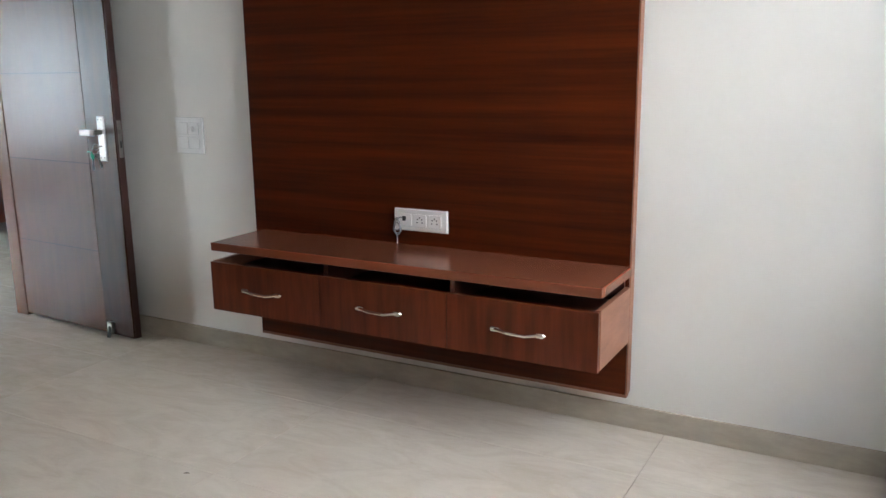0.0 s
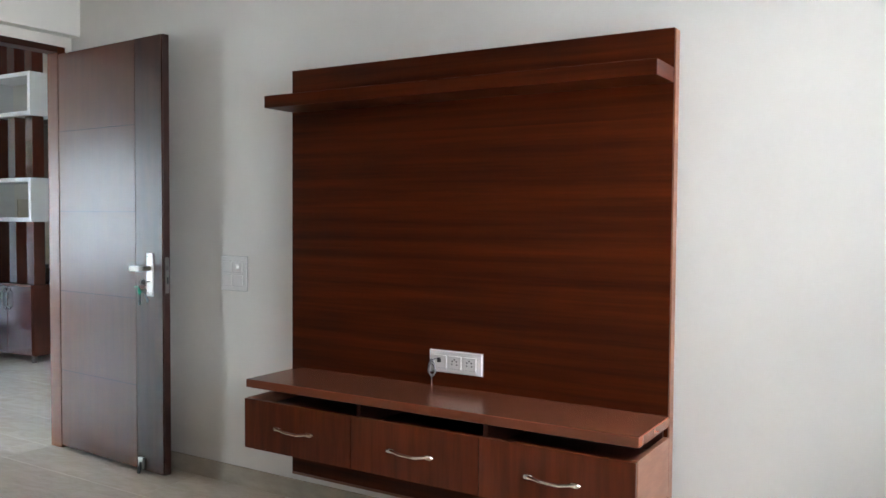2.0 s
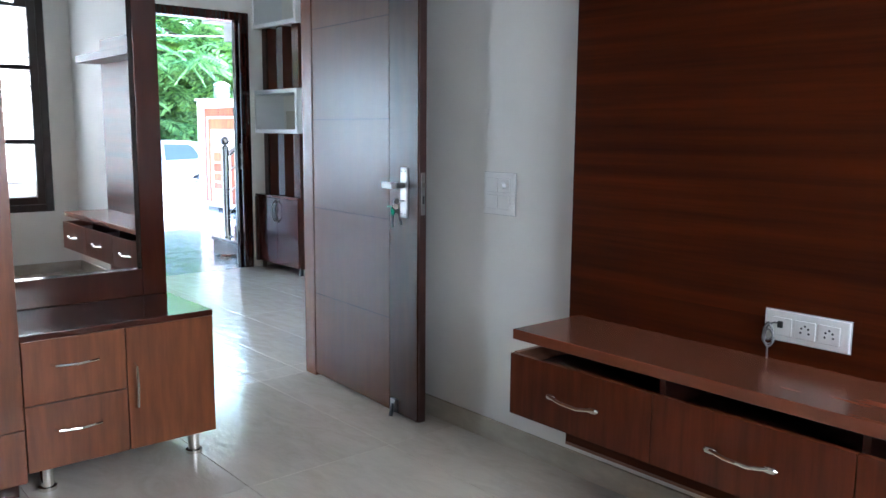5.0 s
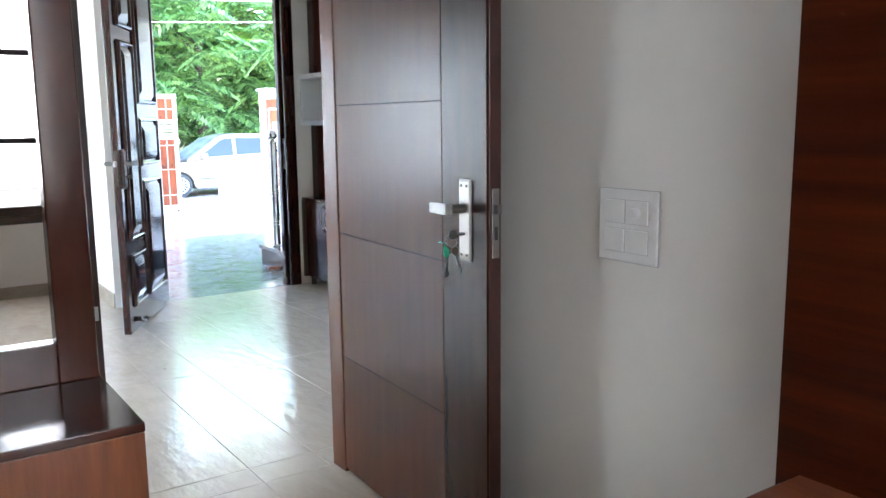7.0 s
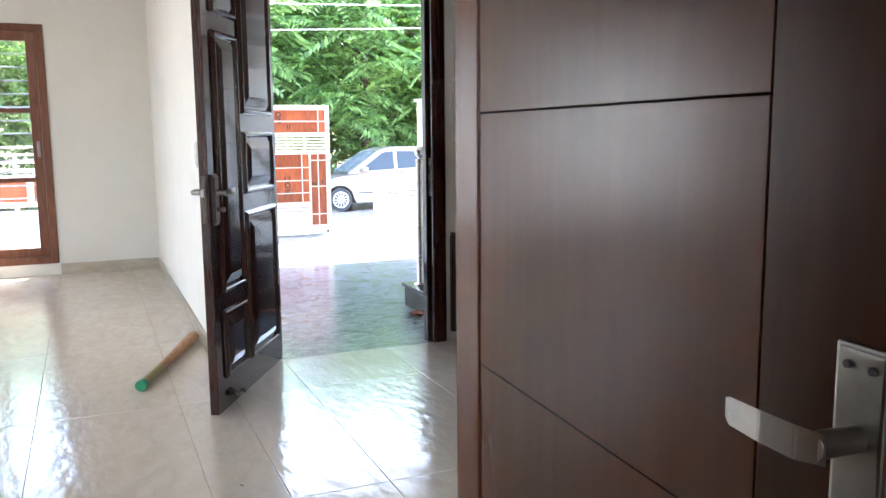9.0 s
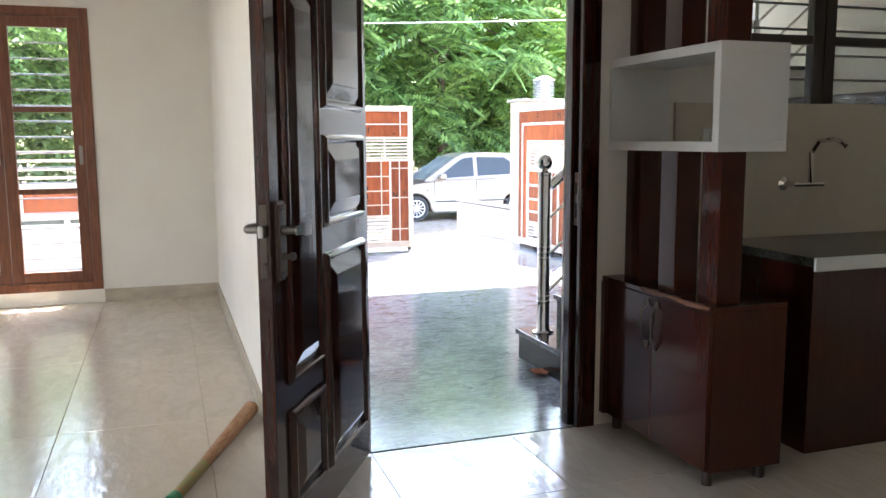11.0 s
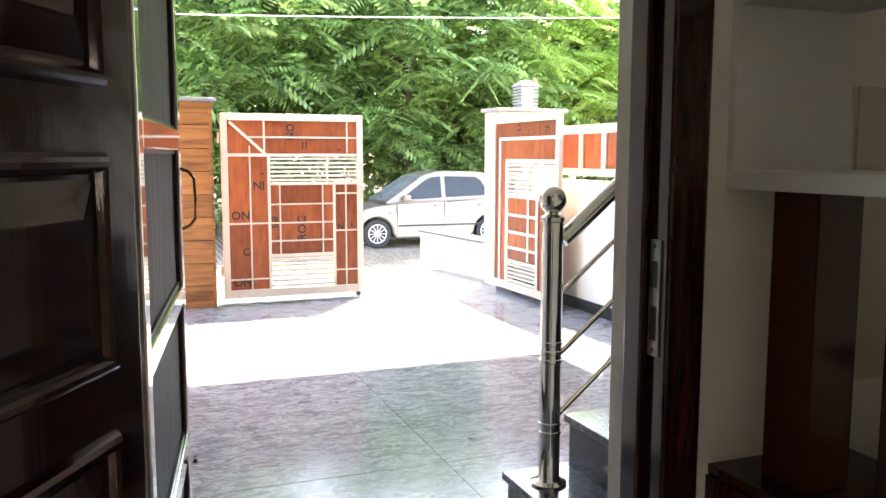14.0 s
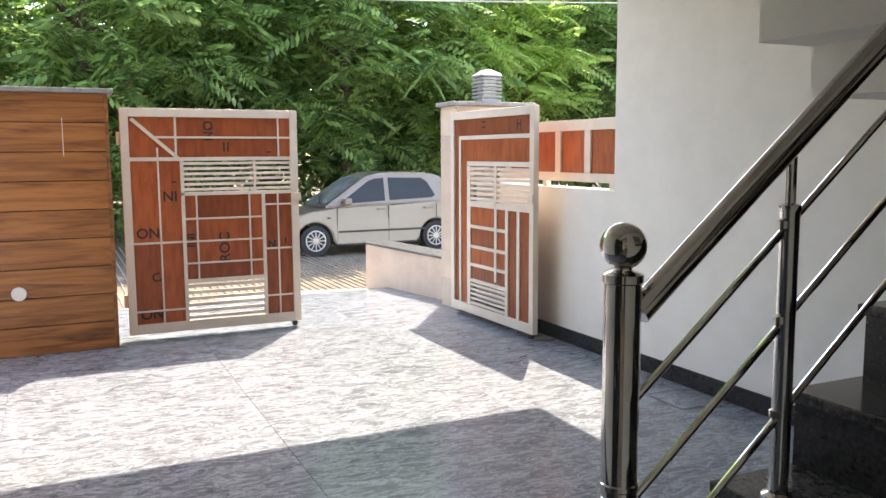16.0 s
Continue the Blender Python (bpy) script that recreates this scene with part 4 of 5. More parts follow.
def window(name, x, y0, y1, z0, z1, leaves, rails, material, label, bars, depth=0.07, lap=0.06, bar_x=-0.1, s=0.062):
    """A window in a wall of constant x with leaves, glazing rails and a horizontal safety grill."""
    t = thing(name, (x, 0, 0), label, "window")
    t["kind"] = "structure"
    part("window_frame", box(-depth, 0.012, y0, y0 + lap, z0, z1, 0.004), material, t)
    part("window_frame", box(-depth, 0.012, y1 - lap, y1, z0, z1, 0.004), material, t)
    part("window_frame", box(-depth, 0.012, y0 + lap, y1 - lap, z1 - lap, z1, 0.004), material, t)
    part("window_frame", box(-depth, 0.012, y0 + lap, y1 - lap, z0, z0 + lap, 0.004), material, t)
    w = (y1 - y0 - 2 * lap) / leaves
    for i in range(leaves):
        a, b = y0 + lap + i * w + 0.002, y0 + lap + (i + 1) * w - 0.002
        sash = part("sash", box(-0.05, 0.0, a, a + s, z0 + lap + 0.002, z1 - lap - 0.002, 0.004), material, t)
        part("stile", box(-0.05, 0.0, b - s, b, z0 + lap + 0.002, z1 - lap - 0.002, 0.004), material, sash)
        lv = [z0 + lap + 0.002] + list(rails) + [z1 - lap - 0.002]
        for k, z in enumerate(lv):
            h0, h1 = (z, z + s) if k == 0 else (z - s, z) if k == len(lv) - 1 else (z - 0.02, z + 0.02)
            part("rail", box(-0.048, -0.002, a + s, b - s, h0, h1, 0.003), material, sash)
        g = part("pane", box(-0.027, -0.022, a + s, b - s, z0 + lap, z1 - lap), GLASS, sash)
        g.visible_shadow = False
        part("bolt_handle", box(0.0, 0.014, b - 0.045, b - 0.02, z0 + 0.95, z0 + 1.09, 0.003), BRUSHED, sash)
    z = z0 + 0.12
    while z < z1 - 0.05:
        part("grill_bar", tube((bar_x, y0 + 0.01, z), (bar_x, y1 - 0.01, z), 0.006, seg=8), bars, t)
        z += 0.115
    return t


window("window_1", FRONT, -0.005, 1.79, 0.105, 2.195, 3, (0.857, 1.46), WINWOOD, "tall red-brown wooden window with three leaves and a safety grill", BRUSHED, bar_x=-0.12, lap=0.065, s=0.078)
window("window_2", EX - 0.08, 4.60, 5.80, 1.154, 2.15, 2, (1.675,), DARKWIN, "dark framed kitchen window with a safety grill", BRUSHED, bar_x=-0.10)
window("window_3", 0.36, 0.75, 2.55, 0.52, 2.3, 3, (1.1, 1.7), DARKWIN, "dark framed bedroom window with a safety grill", BRUSHED, bar_x=0.1, depth=0.05)
window("window_4", FRONT - 0.1, -1.98, -0.82, 0.3, 2.2, 2, (0.9, 1.5), WINWOOD, "red-brown wooden living room window", BRUSHED, bar_x=-0.09, depth=0.05)

broom = thing("broom", (-6.925, 2.255, 0.028), "short straw hand broom with a green cap lying on the floor", "broom", turn=math.degrees(math.atan2(0.335, -0.845)))
part("straw_head", tube((0.28, 0, 0), (0.92, 0, 0.008), 0.021, 0.034, 14), BROOMRED, broom)
part("binding", tube((0.0, 0, 0), (0.29, 0, 0), 0.022, 0.022, 14), mat("broom_grip", (0.42, 0.20, 0.08), 0.5, color2=(0.2, 0.3, 0.08), scale=6, stretch=(9, 1, 1)), broom)
part("cap", tube((-0.035, 0, 0), (0.01, 0, 0), 0.027, 0.026, 14), GREEN, broom)

# ---- porch: overhead slab, stairs, rail ----
setting("porch_slab", box(-12.1, EO, -3.2, 6.62, 2.9, 3.06), WALL_OUT, "cream painted overhanging porch slab", "roof slab")
setting("wall_side_tall", box(-11.30, EO, 6.5, 6.72, -0.7, 5.8), WALL_OUT, "tall cream painted boundary wall", "wall")
setting("wall_side_low", box(-13.19, -11.30, 6.5, 6.70, -0.7, 1.03), WALL_OUT, "low cream painted boundary wall", "wall")
setting("wall_upper_storey", box(FRONT - 0.2, EO, -3.2, 2.93, 3.06, 5.8), WALL_OUT, "cream painted upper storey wall", "wall")
stairs = thing("porch_stairs", (0, 0, 0), "black granite stairs rising along the house wall", "stairs")
RISE, GO, Y0 = 0.192, 0.238, 4.192
for i in range(8):
    y = Y0 + i * GO
    z = 0.124 + i * RISE
    left = -8.47 if i else -8.485
    zb = PZ if i == 0 else z - RISE
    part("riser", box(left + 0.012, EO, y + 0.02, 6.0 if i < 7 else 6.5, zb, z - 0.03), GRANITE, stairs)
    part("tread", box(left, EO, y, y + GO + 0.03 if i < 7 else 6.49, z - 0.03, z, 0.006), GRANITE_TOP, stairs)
upper = thing("upper_stair_flight", (0, 0, 0), "cream plastered upper stair flight with a stepped underside", "stairs")
for i in range(7):
    y1 = 6.49 if i == 0 else 5.72 + 0.25 - 0.25 * i
    y0 = 5.72 - 0.25 * i
    z = 1.465 + i * 0.175
    part("soffit_step", box(-9.15, -8.55, y0, y1, z, z + 0.2), WALL_OUT, upper)
    part("tread", box(-9.16, -8.54, y0 - 0.02, y1, z + 0.2, z + 0.225, 0.004), GRANITE_TOP, upper)

rail = thing("stair_railing", (0, 0, 0), "polished stainless steel stair railing with a ball-topped newel", "railing")
NX, NY = -8.33, 4.298
part("newel", lathe([(0.062, 0.124), (0.062, 0.132), (0.042, 0.14), (0.0365, 0.15), (0.0365, 0.30), (0.0392, 0.303), (0.0392, 0.312), (0.0365, 0.315), (0.0365, 0.33), (0.0392, 0.333), (0.0392, 0.342),
                     (0.0365, 0.345), (0.0365, 0.55), (0.0392, 0.553), (0.0392, 0.562), (0.0365, 0.565), (0.0365, 0.58), (0.0392, 0.583), (0.0392, 0.592), (0.0365, 0.595), (0.0365, 0.61),
                     (0.0392, 0.613), (0.0392, 0.622), (0.0365, 0.625), (0.0365, 1.025), (0.040, 1.028), (0.040, 1.043), (0.030, 1.048), (0.018, 1.052), (0.018, 1.07)], 28),
     STEEL, rail, "round steel newel with turned rings", smooth=True).location = (NX, NY, 0)
bb = bmesh.new()
bmesh.ops.create_uvsphere(bb, u_segments=28, v_segments=18, radius=0.046)
part("newel_ball", bb, STEEL, rail, smooth=True).location = (NX, NY, 1.098)
SL = 0.83


def at(y, z0):
    return (NX, y, z0 + (y - NY) * SL)


part("handrail", tube(at(NY + 0.035, 0.935), at(6.1, 0.935), 0.028, seg=20), STEEL, rail, smooth=True)
for z0 in (0.757, 0.548, 0.338):
    part("cross_bar", tube(at(NY + 0.03, z0), at(6.1, z0), 0.0085, seg=10), STEEL, rail, smooth=True)
for k in (2, 4, 6):
    y = Y0 + k * GO + 0.07
    base = 0.124 + k * RISE
    b = part("baluster", lathe([(0.036, base), (0.036, base + 0.006), (0.0215, base + 0.012), (0.0215, base + 0.64), (0.024, base + 0.645), (0.024, base + 0.655), (0.011, base + 0.66),
                                (0.011, at(y, 0.915)[2])], 18), STEEL, rail, smooth=True)
    b.location = (NX, y, 0)
    for z0 in (0.757, 0.548, 0.338):
        part("bar_clamp", lathe([(0.001, -0.014), (0.012, -0.008), (0.012, 0.008), (0.001, 0.014)], 10), STEEL, b, smooth=True).location = (0, -0.02, at(y, z0)[2])

# ---- front boundary: clad pillar, fences, gates, planter ----
clad = thing("clad_gate_wall", (0, 0, 0), "gate wall clad in wood-look boards with a grey cap", "wall")
part("core", box(-13.38, -13.075, 2.65, 3.62, -0.7, 1.675), GROOVE, clad)
zc = PZ
for i in range(9):
    h = 0.1925
    part("board", box(-13.075, -13.05, 2.65, 3.62, zc + 0.003, zc + h - 0.003, 0.0015), CLAD, clad)
    part("board", box(-13.378, -13.052, 3.621, 3.645, zc + 0.003, zc + h - 0.003, 0.0015), CLAD, clad)
    zc += h
part("cap", box(-13.42, -13.02, 2.61, 3.68, zc, zc + 0.032, 0.005), CAPSTONE, clad, "grey stone cap")
part("scratch", box(-13.0502, -13.0492, 3.3585, 3.3625, 1.27, 1.52), PLASTIC, clad, "thin pale scratch")
lamp = part("round_light", tube((-13.05, 3.045, 0.37), (-13.035, 3.045, 0.37), 0.047, 0.044, 24), PLASTIC, clad, "round white flush lamp")


def fence(name, horizontal, at0, u0, u1, z0, z1, n, label, rails=False):
    """A cream frame with red-brown boards; along x or y."""
    t = thing(name, (0, 0, 0), label, "fence")

    def b(ua, ub, w, za, zb, bev=0.003):
        return box(ua, ub, at0 - w, at0 + w, za, zb, bev) if horizontal else box(at0 - w, at0 + w, ua, ub, za, zb, bev)
    part("rail", b(u0, u1, 0.025, z1 - 0.075, z1), GATE, t)
    part("rail", b(u0, u1, 0.025, z0, z0 + 0.06), GATE, t)
    w = (u1 - u0 - 0.07) / n
    for i in range(n + 1):
        part("post", b(u0 + i * w, u0 + i * w + 0.07, 0.025, z0 + 0.06, z1 - 0.075), GATE, t)
        if i < n:
            part("panel_board", b(u0 + i * w + 0.07, u0 + (i + 1) * w, 0.01, z0 + 0.06, z1 - 0.075, 0.001), GATEPANEL, t)
    for i in range(n // 2 + 1):
        u = u0 + 0.1 + i * (u1 - u0 - 0.25) / max(n // 2, 1)
        part("foot", b(u, u + 0.05, 0.02, z0 - 0.06, z0), GATE, t)
    if rails:
        for k in range(4):
            part("upper_rail", b(u0, u1, 0.012, z1 + 0.05 + k * 0.085, z1 + 0.075 + k * 0.085), GATE, t)
        for u in (u0, (u0 + u1) / 2, u1 - 0.04):
            part("upright", b(u, u + 0.04, 0.014, z1, z1 + 0.34), GATE, t)
    return t


fence("side_fence", True, 6.6, -13.19, -11.31, 1.075, 1.50, 5, "cream steel fence with red-brown boards on the low wall")
setting("wall_front_low", box(-13.30, -13.10, -9.0, 2.64, -0.7, 0.38), WALL_OUT, "low cream painted front wall", "wall")
fence("front_fence", False, -13.2, -6.0, 2.64, 0.44, 0.80, 15, "cream steel fence with red-brown boards and open rails", True)
pil = thing("gate_pillar", (0, 0, 0), "beige stone-clad gate pillar with a grey cap", "pillar")
part("core", box(-13.52, -13.24, 6.345, 7.04, -0.7, 1.667), STONE, pil)
zp = PZ
for i in range(7):
    part("cladding_slab", box(-13.24, -13.225, 6.342, 7.04, zp + 0.001, zp + 0.244, 0.002), STONE, pil)
    part("cladding_slab", box(-13.53, -13.223, 6.33, 6.3415, zp + 0.001, zp + 0.244, 0.002), STONE, pil)
    zp += 0.245
part("cap", box(-13.56, -13.19, 6.295, 7.085, 1.667, 1.70, 0.006), CAPSTONE, pil, "grey stone cap")
gl = thing("pillar_lamp", (-13.38, 6.70, 1.70), "grey square louvred lantern on the gate pillar", "lantern")
part("base", box(-0.09, 0.09, -0.09, 0.09, 0, 0.03, 0.004), LANTERN, gl)
part("core_glass", box(-0.06, 0.06, -0.06, 0.06, 0.03, 0.22), LAMPGLASS, gl)
for k in range(6):
    part("louvre", prism([(-0.095, -0.095), (0.095, -0.095), (0.095, 0.095), (-0.095, 0.095)], "z", 0.045 + k * 0.03, 0.06 + k * 0.03), LANTERN, gl)
part("roof", lathe([(0.14, 0.22), (0.14, 0.235), (0.05, 0.28)], 4), LANTERN, gl).rotation_euler = (0, 0, radians(45))

GH, GW = 1.605, 1.25


def gate_leaf(name, at0, turn, label, bars, boards, slats, diag=None, marks=()):
    t = thing(name, at0, label, "gate", "front gate leaves", turn)
    for b in ((0, 0.055, 0, GH), (GW - 0.055, GW, 0, GH), (0.055, GW - 0.055, GH - 0.06, GH), (0.055, GW - 0.055, 0, 0.07)):
        part("frame_bar", box(b[0], b[1], -0.022, 0.022, b[2], b[3], 0.004), GATE, t)
    for a, b, c, d in bars:
        part("flat_bar", box(a, b, -0.016, 0.016, c, d, 0.002), GATE, t)
    for a, b, c, d in boards:
        part("board", box(a, b, -0.006, 0.006, c, d, 0.001), GATEPANEL, t)
    for a, b, c, d, n in slats:
        h = (d - c) / n
        for k in range(n):
            part("slat", box(a, b, -0.012, 0.012, c + (k + 0.25) * h, c + (k + 0.75) * h, 0.001), GATE, t)
    if diag:
        (a, c), (b, d) = diag
        q = Vector((b - a, d - c)).normalized() * 0.012
        part("diagonal_bar", prism([(a - q.y, c + q.x), (b - q.y, d + q.x), (b + q.y, d - q.x), (a + q.y, c - q.x)], "y", -0.017, 0.017), GATE, t)
    for a, c, w, h in marks:
        part("stencil_mark", box(a, a + w, -0.0068, -0.005, c, c + h), FADED, t)
    part("latch", box(GW - 0.05, GW + 0.012, -0.04, -0.022, 0.93, 0.99, 0.003), GATE, t)
    for z in (0.2, 1.35):
        part("hinge", tube((-0.012, 0, z), (-0.012, 0, z + 0.09), 0.014), GATE, t)
    part("castor", tube((GW - 0.05, -0.012, -0.018), (GW - 0.05, 0.012, -0.018), 0.022), DARK, t)
    return t


L_BARS = [(0.39, 0.415, 0.07, 1.24), (0.97, 0.995, 0.07, 1.0), (0.235, 0.247, 0.07, 1.33), (0.36, 0.375, 1.27, 1.545), (1.10, 1.112, 1.27, 1.545), (0.22, 1.195, 1.395, 1.41),
          (0.055, 1.195, 1.235, 1.262), (0.39, 1.195, 0.985, 1.01), (0.055, 0.39, 0.645, 0.66), (0.055, 0.39, 0.155, 0.168), (0.415, 0.97, 0.345, 0.375),
          (0.49, 0.502, 0.375, 0.985), (0.872, 0.884, 0.375, 0.985), (0.415, 0.97, 0.81, 0.823), (0.415, 0.97, 0.645, 0.658), (0.415, 0.97, 0.485, 0.498),
          (1.085, 1.097, 0.07, 0.985), (0.995, 1.195, 0.90, 0.913), (0.995, 1.195, 0.565, 0.578), (0.995, 1.195, 0.205, 0.218), (0.915, 0.93, 1.01, 1.235)]
L_BOARDS = [(0.055, 0.235, 0.07, 0.645), (0.055, 0.235, 0.66, 1.235), (0.247, 0.39, 0.07, 0.645), (0.247, 0.39, 0.66, 1.235), (0.055, 0.36, 1.262, 1.545), (0.375, 1.10, 1.41, 1.545),
            (0.375, 1.10, 1.262, 1.395), (1.112, 1.195, 1.262, 1.545), (0.415, 0.49, 0.375, 0.985), (0.884, 0.97, 0.375, 0.985), (0.502, 0.872, 0.823, 0.985),
            (0.502, 0.872, 0.658, 0.81), (0.502, 0.872, 0.498, 0.645), (0.502, 0.872, 0.375, 0.485), (0.995, 1.085, 0.07, 0.985), (1.097, 1.195, 0.07, 0.985)]
L_MARKS = [(0.60, 1.46, 0.03, 0.012), (0.70, 1.30, 0.012, 0.07), (0.73, 1.30, 0.012, 0.07), (1.02, 1.29, 0.03, 0.012), (1.14, 0.60, 0.012, 0.05), (0.33, 1.08, 0.03, 0.012), (0.88, 0.42, 0.012, 0.06)]
gl1 = gate_leaf("gate_leaf", (-13.21, 3.723, -0.005), 90, "closed cream steel gate leaf with red-brown boards and slats", L_BARS, L_BOARDS,
          [(0.415, 0.915, 1.01, 1.235, 6), (0.93, 1.195, 1.01, 1.235, 6), (0.415, 0.97, 0.07, 0.345, 6)], ((0.075, 1.53), (0.385, 1.25)), L_MARKS)


def stencil(parent, words, x, z, size, turn=0.0):
    """Faded black stencil letters on the boards of a gate."""
    cu = bpy.data.curves.new("stencil_letters", "FONT")
    cu.body, cu.size, cu.align_x, cu.align_y, cu.extrude, cu.offset = words, size, "CENTER", "CENTER", 0.0006, 0.002
    cu.materials.append(FADED)
    ob = new("stencil_letters", cu)
    ob.parent = parent
    ob.matrix_basis = pose(x, -0.0074, z, 90, 0, 0) @ pose(0, 0, 0, 0, 0, turn)


for words, x, z, size, turn in (("ON", 0.155, 0.72, 0.10, 0), ("NI", 0.315, 0.98, 0.10, 0), ("ROC", 0.69, 0.60, 0.105, 90), ("ON", 0.16, 0.135, 0.10, 0), ("C", 0.20, 0.40, 0.09, 20), ("NO", 0.60, 1.45, 0.09, 90),
                                ("N", 1.04, 0.60, 0.08, 0), ("INI", 0.45, 0.66, 0.08, 90)):
    stencil(gl1, words, x, z, size, turn)
R_BARS = [(0.135, 0.165, 0.07, 1.415), (0.135, 1.195, 1.385, 1.415), (0.27, 0.325, 0.07, 1.21), (0.27, 1.195, 1.18, 1.215), (0.70, 0.735, 0.30, 1.19), (0.325, 1.195, 0.86, 0.905),
          (0.86, 0.90, 0.07, 0.86), (1.02, 1.06, 0.07, 0.86), (0.325, 0.86, 0.69, 0.715), (0.325, 0.86, 0.53, 0.555), (0.325, 0.86, 0.385, 0.41), (0.325, 0.86, 0.255, 0.285)]
R_BOARDS = [(0.055, 0.135, 0.07, 1.545), (0.135, 1.195, 1.415, 1.545), (0.165, 0.27, 0.07, 1.385), (0.27, 1.195, 1.215, 1.385), (0.90, 1.02, 0.07, 0.86), (1.06, 1.195, 0.07, 0.86)]
for a, b in ((0.325, 0.70), (0.735, 0.86)):
    R_BOARDS += [(a, b, 0.715, 0.86), (a, b, 0.555, 0.69), (a, b, 0.41, 0.53), (a, b, 0.285, 0.385)]
gate_leaf("gate_leaf", (-13.18, 6.277, -0.005), 1.6, "cream steel gate leaf with nested red-brown boards, swung open", R_BARS, R_BOARDS,
          [(0.325, 0.70, 0.905, 1.18, 7), (0.735, 1.195, 0.905, 1.18, 7), (0.325, 0.86, 0.07, 0.255, 5)], None,
          [(0.5, 1.47, 0.05, 0.012), (0.5, 1.51, 0.05, 0.012), (1.0, 1.44, 0.012, 0.08), (1.05, 1.44, 0.012, 0.08), (1.0, 1.48, 0.06, 0.012)])

planter = thing("ramp_kerb_wall", (-15.0, 6.157, 0), "low beige stone ramp wall with a sloping grey top", "low wall", turn=11.5)
part("body", prism([(0, -0.6), (1.48, -0.6), (1.48, 0.325), (0, 0.35)], "y", 0, 0.26), STONE, planter)
part("coping", prism([(-0.02, 0.3505), (1.49, 0.3255), (1.49, 0.3455), (-0.02, 0.3705)], "y", -0.015, 0.275), SLATE, planter, "polished grey stone top")

# ---- parked car ----
car = thing("car", (-21.92, 8.585, RZ + 0.002), "silver-beige small hatchback parked on the street", "car", turn=90)


def arch(cx, r, n=9):
    return [(cx + r * math.cos(math.pi - math.pi * i / n), 0.27 + r * math.sin(math.pi * i / n)) for i in range(n + 1)]


lower = [(-1.74, 0.28), (-1.52, 0.2)] + arch(-1.15, 0.33) + [(-0.75, 0.17), (0.8, 0.17)] + arch(1.21, 0.33) + [(1.6, 0.24), (1.72, 0.32), (1.74, 0.60), (1.68, 0.93), (0.3, 0.89), (-0.72, 0.86),
                                                                                                                      (-1.2, 0.80), (-1.55, 0.70), (-1.72, 0.58)]
bm = prism(lower, "y", -0.72, 0.72)
for v in bm.verts:
    v.co.y *= 1 - 0.10 * max(0.0, abs(v.co.x) - 1.2) / 0.5 - 0.05 * max(0.0, v.co.z - 0.55) / 0.35
bmesh.ops.bevel(bm, geom=[e for e in bm.edges if abs(e.verts[0].co.y - e.verts[1].co.y) < 0.06], offset=0.025, segments=2, affect="EDGES")
part("body", bm, CARPAINT, car, smooth=True)
roofl = [(-0.98, 0.85), (1.70, 0.92), (1.64, 1.10), (1.50, 1.30), (1.28, 1.42), (0.9, 1.465), (0.4, 1.475), (0.05, 1.45), (-0.18, 1.38)]
bm = prism(roofl, "y", -0.68, 0.68)
for v in bm.verts:
    v.co.y *= 1 - 0.19 * max(0.0, v.co.z - 0.88) / 0.58
bmesh.ops.bevel(bm, geom=list(bm.edges), offset=0.03, segments=2, affect="EDGES")
part("cabin", bm, CARPAINT, car, smooth=True)


def flank(z, d=0.006):
    return 0.68 * (1 - 0.19 * max(0.0, z - 0.88) / 0.58) + d


def side_sheet(name, pts, material, sign, d=0.006, thick=0.012):
    bm = bmesh.new()
    o = [bm.verts.new((x, sign * flank(z, d), z)) for x, z in pts]
    i = [bm.verts.new((x, sign * (flank(z, d) - thick), z)) for x, z in pts]
    bm.faces.new(o)
    bm.faces.new(i[::-1])
    for k in range(len(o)):
        n = (k + 1) % len(o)
        bm.faces.new((o[k], o[n], i[n], i[k]))
    return part(name, bm, material, car)


